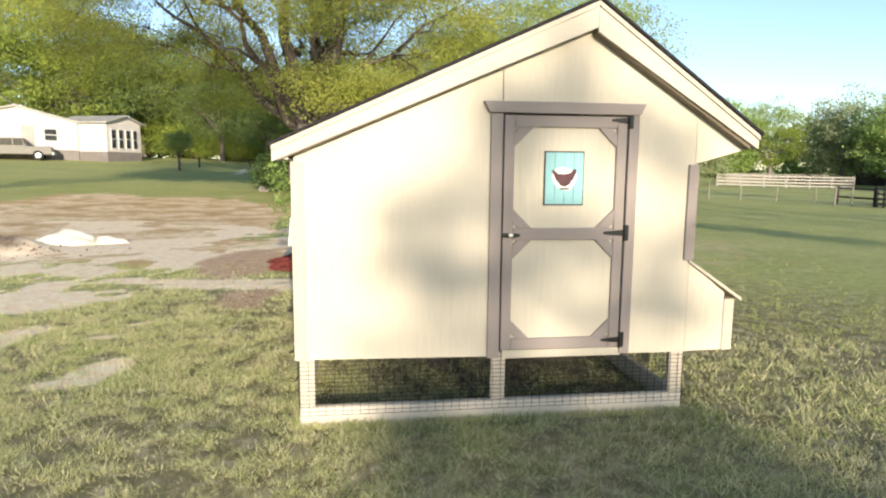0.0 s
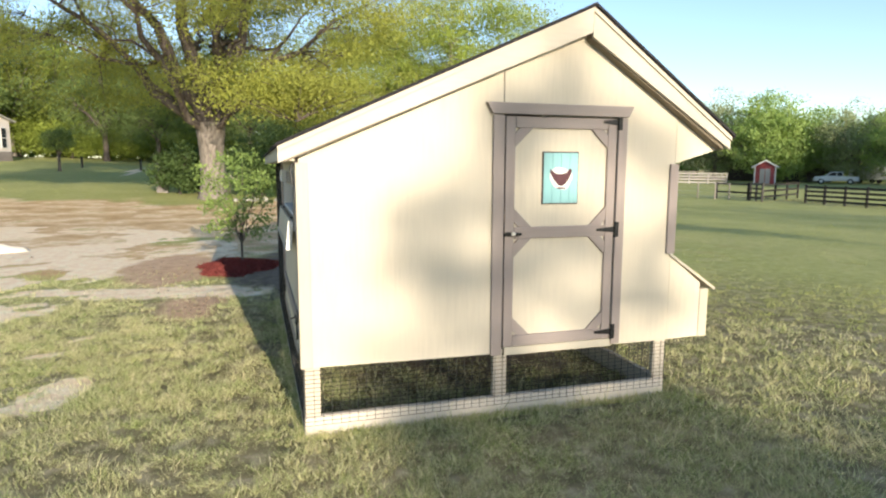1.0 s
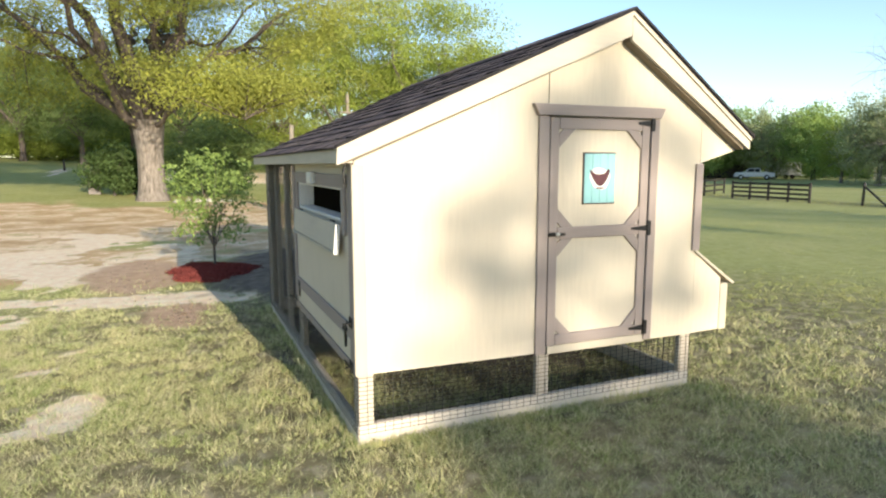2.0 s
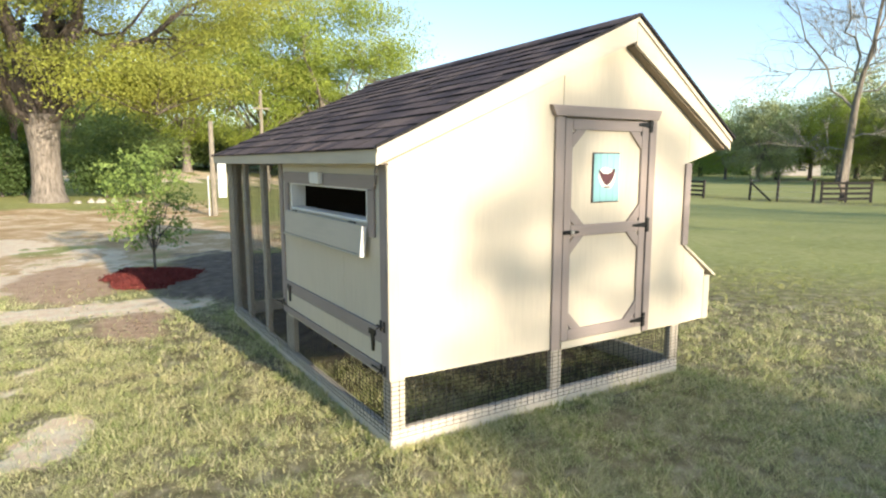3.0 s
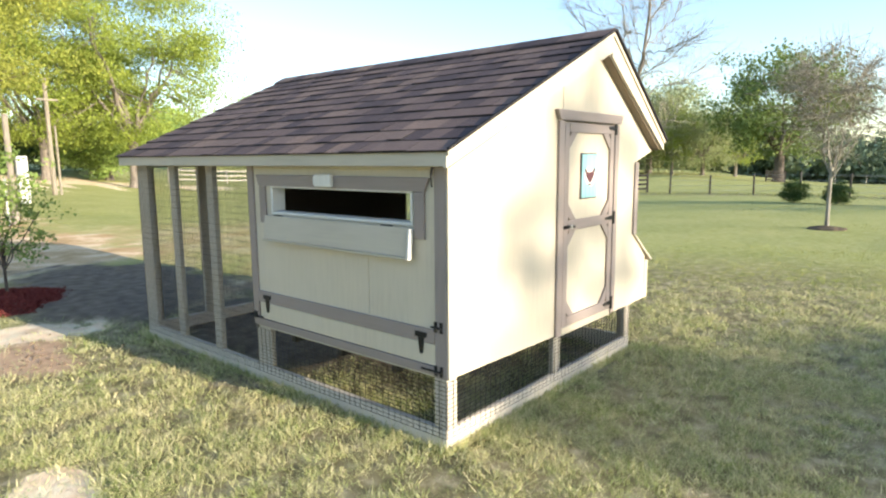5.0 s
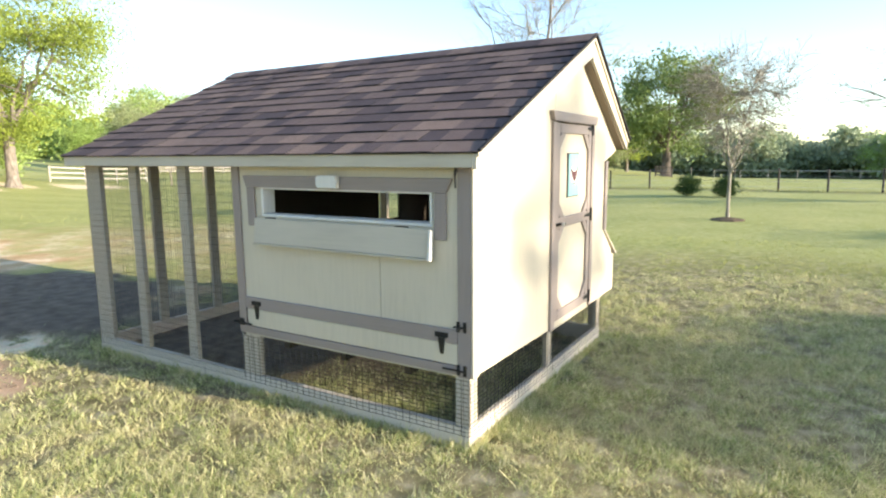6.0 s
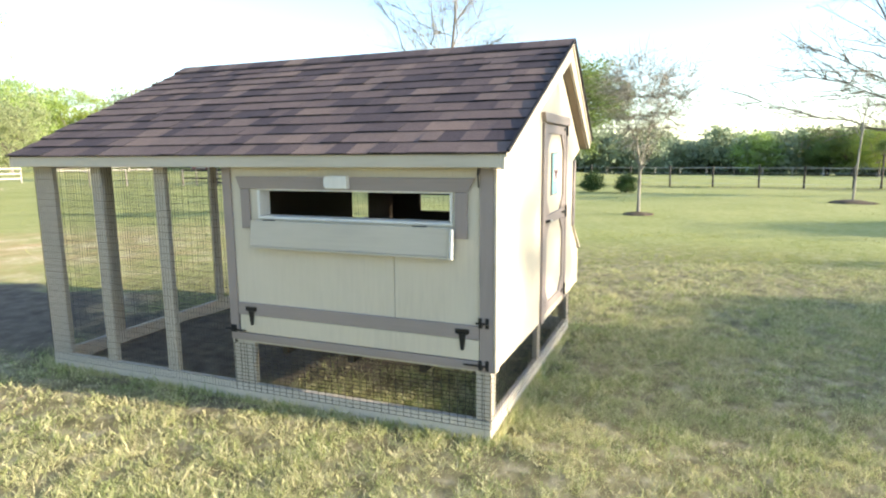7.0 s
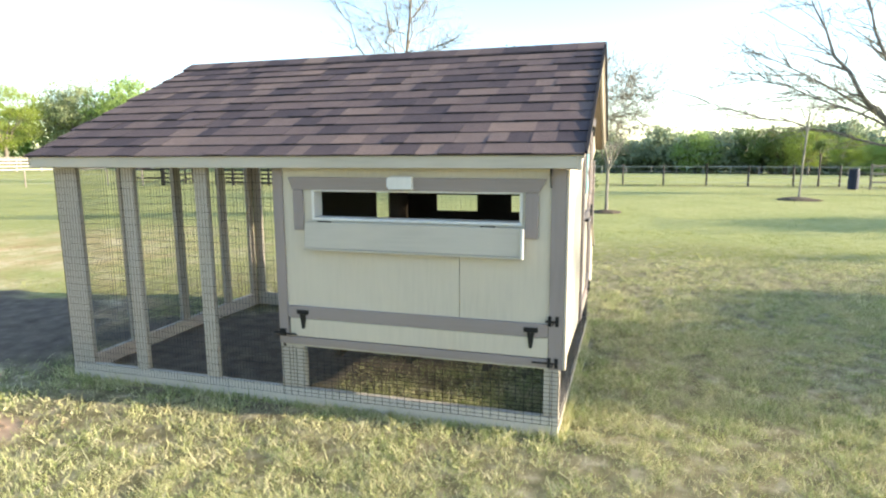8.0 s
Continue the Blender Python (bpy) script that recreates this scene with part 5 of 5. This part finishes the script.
for x, y, sc, tn in ((-0.3, 30.0, 0.95, 40), (0.9, 31.2, 0.85, 160), (-3.2, 31.5, 1.0, 220), (26.35, 7.0, 0.46, 50), (25.7, 5.36, 0.42, 10)):
    stand(shrub, x, y, sc, tn)


# under the tall trees; their shade is given by the dark leaf colour
hedge = make_tree("shrub", "dark overgrown shrub with shade-toned leaves", 42, 0.3, 0.06, (0, 0, 1.1), (1.3, 1.2, 1.1), 6, 90, 100, 0.22, 0.055, BARK_DARK, LEAF_DARK, twigs=0, hang=0.1, category="shrub", at=(*polar(90, 49), float(land(*polar(90, 49)))))
for az, d, sc, tn in ((86, 46, 1.8, 20), (82, 58, 1.9, 120), (77, 60, 1.8, 190), (84.5, 63, 2.3, 60), (79.5, 64, 2.4, 250), (74, 64, 2.2, 310), (71, 66, 2.2, 30)):
    stand(hedge, *polar(az, d), sc, tn, 1.5)
# same shrub in lighter leaves, its sunlit tone set by colour
olive = make_tree("shrub", "olive-green shrub in a sunlit leaf tone at the wood's edge", 43, 0.3, 0.06, (0, 0, 1.1), (1.3, 1.2, 1.1), 6, 90, 100, 0.22, 0.055, BARK_DARK, LEAF_YELLOW, twigs=0, hang=0.1, category="shrub", at=(*polar(90, 66), float(land(*polar(90, 66)))))
for az, d, sc, tn in ((93.5, 72, 1.5, 10), (97, 74, 1.7, 80), (100, 72, 1.5, 150), (103.5, 76, 1.9, 200), (107, 80, 2.0, 250)):
    stand(olive, *polar(az, d), sc, tn, 1.7)
# unseen copy added far south, only to cast a wedge of shade on the lawn
stand(hedge, 14.1, -20.4, 2.45, 60, 0.95)


# ---- far woods: one belt right round ----
def build_woods():
    rng = np.random.RandomState(77)
    for label, mat_, a0, a1, d0, d1, h0, h1, count, leaf in (
        ("dark far woods beyond the pasture", LEAF_HAZED, -40, 16, 112, 140, 5.0, 8.2, 190, 0.50),
        ("mixed far woods behind the farm", LEAF_GREEN, 10, 66, 122, 150, 7.0, 12.0, 80, 0.5),
        ("tall woods behind the house", LEAF_DARK, 84, 150, 92, 125, 8.0, 13.0, 80, 0.5),
        ("woods on the far side of the lawn", LEAF_GREEN, 150, 320, 105, 135, 5.0, 9.0, 32, 1.2),
    ):
        cs = []
        for _ in range(count):
            az, d, h = rng.uniform(a0, a1), rng.uniform(d0, d1), rng.uniform(h0, h1)
            x, y = polar(az, d)
            z = float(land(x, y))
            r = h * rng.uniform(0.28, 0.42)
            for _k in range(26):
                v = rng.normal(0, 1, 3)
                v /= np.linalg.norm(v)
                cs.append((x + v[0] * r, y + v[1] * r, z + max(0.4, h * 0.52 + v[2] * h * 0.46)))
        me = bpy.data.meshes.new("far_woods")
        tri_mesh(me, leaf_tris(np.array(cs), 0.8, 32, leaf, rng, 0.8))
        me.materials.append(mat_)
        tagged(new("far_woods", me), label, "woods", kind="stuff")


build_woods()


# ---- poles ----
OLDWOOD = bark("weathered_pole_wood", (0.18, 0.155, 0.125), (0.33, 0.29, 0.235), 6)
DARKBOARD = painted("dark_creosote_board", (0.030, 0.025, 0.022), wear=0.3)
PALEBOARD = painted("pale_weathered_board", (0.26, 0.225, 0.19), wear=0.4)
GREYMETAL = plain("galvanised_metal", (0.55, 0.55, 0.54), 0.5, 0.4)
WHITEPAINT = plain("white_vinyl", (0.66, 0.65, 0.62), 0.5, 0, 0.05, 3)
ROOFGREY = plain("weathered_metal_roof", (0.42, 0.40, 0.37), 0.6, 0.2, 0.2, 2)
GLASS_DARK = plain("dark_window_glass", (0.03, 0.035, 0.04), 0.12, 0, 0.1, 3)
RUBBER = plain("tyre_rubber", (0.02, 0.02, 0.02), 0.85)
BARNROOF = plain("rusty_dark_roof", (0.12, 0.09, 0.075), 0.8, 0, 0.3, 2)
PALEWHITE = painted("whitewashed_board", (0.38, 0.345, 0.31), wear=0.4)
RED = plain("barn_red_paint", (0.30, 0.055, 0.055), 0.6, 0, 0.15, 4)
BARNBOARD = painted("dark_barn_board", (0.09, 0.065, 0.05))
SKIRT = plain("grey_skirting_panel", (0.20, 0.175, 0.165), 0.7, 0, 0.15, 2)
HOUSEWHITE = plain("white_house_siding", (0.60, 0.55, 0.52), 0.6, 0, 0.06, 2)
SANDWHITE = plain("white_builders_sand", (0.68, 0.61, 0.52), 0.95, 0, 0.08, 30)
STONE = plain("pale_field_stone", (0.40, 0.37, 0.325), 0.9, 0, 0.2, 9)
DARKMULCH = plain("dark_wood_mulch", (0.10, 0.075, 0.05), 0.95, 0, 0.4, 25)


def build_pole(x, y, h, r, arm):
    ob = thing("utility_pole", "pale weathered wooden utility pole" + (" with a crossarm" if arm else " with a white meter box"), "utility pole", at=(x, y, float(land(x, y))))
    bm = bmesh.new()
    rod(bm, (0, 0, -0.3), (0, 0, h), r, r * 0.75, 12)
    part("shaft", bm, OLDWOOD, ob)
    if arm:
        bm = bmesh.new()
        box(bm, -0.45, 0.45, -0.15, -0.07, h - 1.02, h - 0.93, 0.01)
        part("crossarm", bm, OLDWOOD, ob)
        bm = bmesh.new()
        rod(bm, (0.26, -0.06, 0), (0.24, -0.06, 3.2), 0.06, 0.05, 8)
        part("conduit", bm, OLDWOOD, ob, "pale conduit strapped to the pole")
    else:
        bx = boxed("meter_box", (0.09, 0.33, -0.24, -0.08, 0.55, 1.75), WHITEPAINT, ob, "white meter box", 0.01)
        boxed("box_door", (0.11, 0.31, -0.252, -0.241, 1.15, 1.70), WHITEPAINT, bx, b=0.003)
        bm = bmesh.new()
        rod(bm, (-0.16, -0.05, 0), (-0.16, -0.05, 1.2), 0.03, 0.03, 8)
        part("conduit", bm, GREYMETAL, ob, "grey conduit pipe")
    return ob


build_pole(2.02, 20.1, 2.8, 0.09, False)
build_pole(7.42, 34.2, 5.35, 0.115, True)


# ---- fences ----
def board_fence(label, p, q, rails, high, step, material, board=0.13, post=0.12):
    ob = thing("board_fence", label, "fence")
    p, q = Vector(p), Vector(q)
    run = q - p
    n = max(1, round(run.length / step))
    d = run.normalized()
    turn = math.atan2(d.y, d.x)
    for i in range(n + 1):
        c = p + run * (i / n)
        z = float(land(c.x, c.y))
        bm = bmesh.new()
        box(bm, -post / 2, post / 2, -post / 2, post / 2, -0.2, high + 0.06, 0.008)
        o = part("post", bm, material, ob)
        o.matrix_basis = pose(c.x, c.y, z, 0, 0, math.degrees(turn))
    for k in range(rails):
        zz = high * (k + 1) / rails - board / 2
        for i in range(n):
            a, b = p + run * (i / n), p + run * ((i + 1) / n)
            bm = bmesh.new()
            box(bm, 0.0, (b - a).length - 0.004, -post / 2 - 0.03, -post / 2, zz - board / 2, zz + board / 2, 0.004)
            o = part("rail", bm, material, ob)
            za, zb = float(land(a.x, a.y)), float(land(b.x, b.y))
            o.matrix_basis = Matrix.Translation((a.x, a.y, za)) @ Matrix.Rotation(turn, 4, "Z") @ Matrix.Rotation(-math.atan2(zb - za, (b - a).length) + random.uniform(-0.006, 0.006), 4, "Y")
    return ob


def wire_fence(label, pts, high, r, material, strands):
    ob = thing("wire_fence", label, "fence")
    tops = []
    for x, y in pts:
        z = float(land(x, y))
        bm = bmesh.new()
        lx, ly = random.uniform(-0.04, 0.04), random.uniform(-0.04, 0.04)
        rod(bm, (x, y, z - 0.2), (x + lx, y + ly, z + high * random.uniform(0.95, 1.06)), r, r * 0.9, 8)
        part("post", bm, material, ob)
        tops.append(Vector((x, y, z)))
    for k in range(strands):
        zz = high * (k + 1) / strands - 0.08
        for a, b in zip(tops, tops[1:]):
            bm = bmesh.new()
            rod(bm, a + Vector((-0.06, 0, zz)), b + Vector((-0.06, 0, zz)), 0.006, 0.006, 4)
            part("wire", bm, GREYMETAL, ob)
    return ob


wire_fence("dark wooden post and wire fence along the pasture", [(33.1 + 0.11 * max(0.0, v - 2), v) for v in (-11.6, -9.4, -7.2, -5.05, -2.85, -0.75, 1.5, 3.7, 5.9, 8.1, 10.4, 12.8, 15.2)], 1.15, 0.055, DARKBOARD, 4)
wire_fence("weathered post and wire fence with a brace", [(34.5, 19.5), (34.2, 21.4), (34.0, 23.0)], 1.3, 0.08, DARKBOARD, 4)
wire_fence("pale post and wire fence beside the farm", [polar(az, d) for az, d in ((56.8, 53), (54.3, 52), (51.6, 52), (48.8, 50), (47.4, 49), (46.3, 49))], 1.2, 0.055, PALEBOARD, 4)
brace = thing("fence_brace", "slanting wooden fence brace", "fence brace")
bm = bmesh.new()
rod(bm, (34.02, 22.9, float(land(34.0, 22.9)) + 1.05), (34.15, 21.75, float(land(34.1, 21.8)) + 0.02), 0.06, 0.06, 8)
part("pole", bm, DARKBOARD, brace)
board_fence("black four-rail board fence panel", (34.1, 32.0), (33.6, 25.9), 4, 1.15, 1.5, DARKBOARD)
board_fence("black four-rail board fence panel by the gate", (32.9, 35.5), (32.5, 34.0), 4, 1.25, 0.8, DARKBOARD)
board_fence("dark rail fence by the gate", (32.8, 34.3), (39.4, 37.6), 3, 1.2, 2.4, DARKBOARD)
board_fence("dark rail fence beside the track", (32.7, 38.6), (32.9, 35.7), 2, 1.2, 2.8, DARKBOARD)
board_fence("dark rail guard at the foot of the bare tree", (34.6, 19.1), (36.0, 17.2), 4, 1.15, 1.1, DARKBOARD)
board_fence("dark rail guard at the foot of the pasture tree", (66.1, 17.0), (67.1, 15.5), 4, 1.1, 0.9, DARKBOARD)
board_fence("pale board fence round the farmyard", (46, 73), (80, 90), 4, 1.5, 3.0, PALEBOARD, 0.13)
board_fence("pale board fence beyond the lawn", polar(65.5, 56), polar(58.5, 60), 3, 1.2, 3.0, PALEWHITE, 0.12, 0.10)
board_fence("whitewashed board fence by the red shed", polar(57, 80), polar(47.4, 92), 4, 1.5, 3.0, PALEWHITE, 0.16, 0.12)
board_fence("pale rail fence far across the pasture", polar(-22, 80), polar(8, 80), 1, 1.0, 3.0, PALEWHITE, 0.06, 0.08)


# ---- buildings ----
def build_house(name, label, category, x, y, turn, w, d, h, rise, wall_m, roof_m, windows, door=None, skirt=0.5, trim_m=None):
    """A gabled box: walls, roof with eaves, windows and a door on the front (-y) face."""
    ob = thing(name, label, category, at=(x, y, float(land(x, y))), turn=turn)
    prismed("wall", [(-w / 2, 0), (w / 2, 0), (w / 2, h), (-w / 2, h)], "y", -d / 2, d / 2, wall_m, ob, bevel=0.01)
    for s in (-1, 1):
        prismed("gable", [(-d / 2, h), (d / 2, h), (0, h + rise)], "x", s * (w / 2 - 0.1) - 0.09, s * (w / 2 - 0.1) + 0.09, wall_m, ob)
    over = 0.35
    for s in (-1, 1):
        k = rise / (d / 2)
        prismed("roof", [(0, h + rise + 0.12), (s * (d / 2 + over), h - over * k + 0.12), (s * (d / 2 + over), h - over * k), (0, h + rise)], "x", -w / 2 - over, w / 2 + over, roof_m, ob)
    if skirt:
        boxed("skirting", (-w / 2 - 0.02, w / 2 + 0.02, -d / 2 - 0.02, d / 2 + 0.02, -0.3, skirt), SKIRT, ob, "grey skirting", 0.01)
    for u, z, ww, hh in windows:
        wn_ = boxed("window", (u - ww / 2, u + ww / 2, -d / 2 - 0.06, -d / 2 - 0.003, z, z + hh), trim_m or WHITEPAINT, ob, "", 0.005)
        boxed("pane", (u - ww / 2 + 0.07, u + ww / 2 - 0.07, -d / 2 - 0.075, -d / 2 - 0.062, z + 0.07, z + hh / 2 - 0.03), GLASS_DARK, wn_, b=0.0)
        boxed("pane", (u - ww / 2 + 0.07, u + ww / 2 - 0.07, -d / 2 - 0.075, -d / 2 - 0.062, z + hh / 2 + 0.03, z + hh - 0.07), GLASS_DARK, wn_, b=0.0)
    if door:
        u, ww, hh, mat_ = door
        boxed("door", (u - ww / 2, u + ww / 2, -d / 2 - 0.07, -d / 2 - 0.003, skirt, skirt + hh), mat_, ob, "", 0.01)
    return ob


def end_window(house, x, v, z, ww, hh):
    """Tall sash window on a house's +x end."""
    wn_ = boxed("window", (x + 0.003, x + 0.06, v - ww / 2, v + ww / 2, z, z + hh), WHITEPAINT, house, "", 0.005)
    boxed("pane", (x + 0.062, x + 0.075, v - ww / 2 + 0.06, v + ww / 2 - 0.06, z + 0.07, z + hh / 2 - 0.03), GLASS_DARK, wn_, b=0.0)
    boxed("pane", (x + 0.062, x + 0.075, v - ww / 2 + 0.06, v + ww / 2 - 0.06, z + hh / 2 + 0.03, z + hh - 0.07), GLASS_DARK, wn_, b=0.0)


hx, hy = polar(116.2, 66)
home = build_house("mobile_home", "white mobile home with its low gable to the lawn", "house", hx, hy, -63, 9.5, 8.8, 3.0, 1.2, HOUSEWHITE, ROOFGREY, [], None, 0.65)
for v in (-2.6, 2.4):
    end_window(home, 4.75, v, 1.35, 1.0, 1.1)
boxed("door", (4.753, 4.82, 0.3, 1.2, 0.65, 2.65), PALEWHITE, home, "pale door", 0.01)
hx, hy = polar(110.4, 63)
wing = build_house("mobile_home", "white mobile home wing with a row of tall dark windows", "house", hx, hy, -20, 4.9, 4.3, 3.3, 0.6, HOUSEWHITE, ROOFGREY, [], None, 0.75)
for v in (-1.35, -0.45, 0.45, 1.35):
    end_window(wing, 2.45, v, 1.0, 0.6, 1.75)
hx, hy = polar(44.6, 98)
shed = build_house("garden_shed", "small red shed with white trim and door", "shed", hx, hy, 45, 3.6, 2.7, 2.5, 0.8, RED, BARNROOF, [], None, 0.0)
boxed("door", (-1.89, -1.803, -0.65, 0.65, 0.1, 2.15), PALEWHITE, shed, "pale double door", 0.01)
boxed("door_line", (-1.91, -1.892, -0.04, 0.04, 0.12, 2.13), RED, shed, b=0.0)
for s in (-1, 1):
    boxed("corner_trim", (-1.86, -1.803, s * 1.27 - 0.09, s * 1.27 + 0.09, 0.0, 2.48), WHITEPAINT, shed, b=0.005)
    prismed("gable_trim", [(0, 3.42), (s * 1.70, 2.41), (s * 1.70, 2.23), (0, 3.22)], "x", -2.20, -2.155, WHITEPAINT, shed, "white gable trim")
hx, hy = polar(43.8, 120)
# near-black door panel stands in for the shade of the barn's opening
build_house("pole_barn", "long low dark wooden barn", "barn", hx, hy, -46, 15.0, 6.0, 3.4, 0.8, BARNBOARD, BARNROOF, [], (2.5, 3.0, 2.2, GLASS_DARK), 0.05)
hx, hy = polar(29.1, 119)
build_house("long_shed", "long grey farm building behind the trees", "building", hx, hy, -61, 10.0, 5.0, 2.0, 0.7, HOUSEWHITE, ROOFGREY, [(-3, 0.8, 1.2, 0.9), (2.4, 0.8, 1.2, 0.9)], None, 0.1)
for k, (az, w) in enumerate(((38.4, 2.3), (37.2, 3.3))):
    hx, hy = polar(az, 116)
    tr = thing("box_trailer", "white box trailer parked by the barn", "trailer", group="parked trailers", at=(hx, hy, float(land(hx, hy))), turn=-50)
    boxed("body", (-w / 2, w / 2, -1.0, 1.0, 0.55, 2.7), WHITEPAINT, tr, b=0.04)
    for u in (-0.5, 0.4):
        bm = bmesh.new()
        rod(bm, (u, -1.03, 0.34), (u, -0.80, 0.34), 0.34, 0.34, 16)
        part("wheel", bm, RUBBER, tr, "black tyre")
    boxed("hitch", (w / 2, w / 2 + 0.9, -0.06, 0.06, 0.5, 0.6), GREYMETAL, tr)


def build_pickup(label, paint, x, y, turn):
    ob = thing("pickup_truck", label, "truck", at=(x, y, float(land(x, y))), turn=turn)
    prof = [(-2.75, 0.45), (2.75, 0.45), (2.75, 0.95), (2.65, 1.08), (1.35, 1.16), (0.75, 1.78), (-0.75, 1.80), (-0.95, 1.15), (-2.75, 1.12)]
    prismed("body", prof, "y", -0.95, 0.95, paint, ob, bevel=0.06)
    for s in (-1, 1):
        prismed("side_window", [(1.10, 1.20), (0.68, 1.70), (-0.02, 1.71), (-0.02, 1.18)], "y", s * 0.955 - 0.006, s * 0.955 + 0.006, GLASS_DARK, ob)
        prismed("side_window", [(-0.10, 1.18), (-0.10, 1.71), (-0.68, 1.72), (-0.80, 1.18)], "y", s * 0.955 - 0.006, s * 0.955 + 0.006, GLASS_DARK, ob)
        for u in (-1.75, 1.80):
            bm = bmesh.new()
            rod(bm, (u, s * 0.74, 0.39), (u, s * 0.98, 0.39), 0.39, 0.39, 20)
            wh = part("wheel", bm, RUBBER, ob, "black tyre")
            bm = bmesh.new()
            rod(bm, (u, s * 0.975, 0.39), (u, s * 0.992, 0.39), 0.23, 0.20, 14)
            part("rim", bm, GREYMETAL, wh, "silver rim")
    prismed("windscreen", [(1.385, 1.19), (0.80, 1.77), (0.77, 1.77), (1.355, 1.19)], "y", -0.80, 0.80, GLASS_DARK, ob)
    boxed("bumper", (2.70, 2.85, -0.92, 0.92, 0.45, 0.68), GREYMETAL, ob, "", 0.03)
    boxed("bumper", (-2.86, -2.72, -0.92, 0.92, 0.45, 0.65), GREYMETAL, ob, "", 0.03)
    # flat dark panel on the solid body paints the shade inside the bed
    boxed("bed_shade_panel", (-2.65, -1.0, -0.82, 0.82, 1.10, 1.135), GLASS_DARK, ob, "dark panel for the shaded open bed", 0.0)
    return ob


SILVER = plain("silver_car_paint", (0.19, 0.175, 0.155), 0.5, 0.0, 0.05, 3)
build_pickup("white pickup truck parked by the barn", WHITEPAINT, *polar(39.7, 106), 130)
build_pickup("silver pickup truck parked at the house", SILVER, *polar(116.4, 60), 200)

# ---- small things out on the lawn ----
for x, y, h in ((-13.2, 53.5, 0.85), (-8.85, 51.8, 0.8)):
    st = thing("marker_stake", "short dark wooden stake in the lawn", "stake", group="lawn stakes", at=(x, y, float(land(x, y))))
    bm = bmesh.new()
    box(bm, -0.07, 0.07, -0.06, 0.06, -0.2, h, 0.01)
    part("stake", bm, DARKBOARD, st)
box_ = thing("utility_pedestal", "small pale metal utility pedestal beside the shrub", "utility box", at=(-4.75, 31.6, float(land(-4.75, 31.6))))
boxed("cabinet", (-0.24, 0.24, -0.2, 0.2, -0.1, 0.95), SKIRT, box_, b=0.02)
boxed("lid", (-0.27, 0.27, -0.23, 0.23, 0.952, 1.02), GREYMETAL, box_, b=0.01)

def build_heap(name, label, x, y, rx, ry, h, material, seed, category):
    bm = bmesh.new()
    bmesh.ops.create_icosphere(bm, subdivisions=4, radius=1.0)
    for v in bm.verts:
        n = noise.fractal(v.co * 1.7 + Vector((seed, 0, 0)), 1.0, 2.0, 4)
        k = 1 + 0.22 * n
        z = v.co.z
        rise = h * k * (0.5 * max(z, -0.3) + 0.5 * (1 - math.hypot(v.co.x, v.co.y)) * (z > 0))
        v.co = Vector((v.co.x * rx * k, v.co.y * ry * k, rise))
    ob = part(name, bm, material)
    ob.location = (x, y, float(land(x, y)))
    for p in ob.data.polygons:
        p.use_smooth = True
    return tagged(ob, label, category)


build_heap("sand_mound", "low pile of white builder's sand on the ground", -5.70, 12.75, 0.62, 0.45, 0.30, SANDWHITE, 3, "sand pile")
build_heap("sand_mound", "small low pile of white sand", -4.98, 12.95, 0.42, 0.22, 0.15, SANDWHITE, 9, "sand pile")
build_heap("mulch_mound", "dark mulch mound round the slender tree", 20.9, -2.5, 0.75, 0.75, 0.13, DARKMULCH, 5, "mulch")
build_heap("mulch_mound", "small brown mulch mound under the ornamental tree", 13.5, 3.91, 0.42, 0.42, 0.09, DARKMULCH, 6, "mulch")
rs = random.Random(9)
for i in range(6):
    build_heap("stone", "pale field stone at the foot of the oak", OX + 0.9 + i * 0.42 + rs.uniform(-0.1, 0.1), OY - 0.75 + rs.uniform(-0.2, 0.2), rs.uniform(0.14, 0.24), rs.uniform(0.12, 0.2), rs.uniform(0.12, 0.2), STONE, i * 3.1, "stone")["group"] = "stones at the oak"

drum = thing("plastic_drum", "dark blue plastic drum standing by the fence", "drum", at=(31.0, -7.2, float(land(31.0, -7.2))))
bm = bmesh.new()
for a, b, r in ((0.0, 0.06, 0.22), (0.06, 0.34, 0.235), (0.34, 0.40, 0.248), (0.40, 0.66, 0.235), (0.66, 0.72, 0.248), (0.72, 1.0, 0.228)):
    rod(bm, (0, 0, a), (0, 0, b), r, r, 24)
part("body", bm, plain("blue_plastic", (0.012, 0.02, 0.05), 0.5), drum)
bm = bmesh.new()
rod(bm, (0, 0, 1.0), (0, 0, 1.02), 0.212, 0.205, 24)
part("lid", bm, BLACK, drum, "black lid")
board_fence("grey pen fence with white posts", (31.2, -8.0), (32.0, -13.0), 3, 1.2, 1.6, PALEBOARD, 0.08, 0.09)
make_tree("purple_leaf_tree", "small round tree with dark purple leaves", 51, 1.7, 0.05, (0, 0, 2.15), (0.38, 0.38, 0.33), 5, 50, 30, 0.09, 0.05, BARK_DARK, LEAF_DARK, hang=1.7, at=(33.4, -6.3, float(land(33.4, -6.3))))
make_tree("round_bush", "dark round clipped bush on a short stem", 52, 1.1, 0.10, (0, 0, 2.1), (1.0, 1.0, 0.8), 6, 110, 60, 0.15, 0.06, BARK_DARK, LEAF_DARK, hang=0.7, category="bush", at=(*polar(104.2, 48), float(land(*polar(104.2, 48)))))
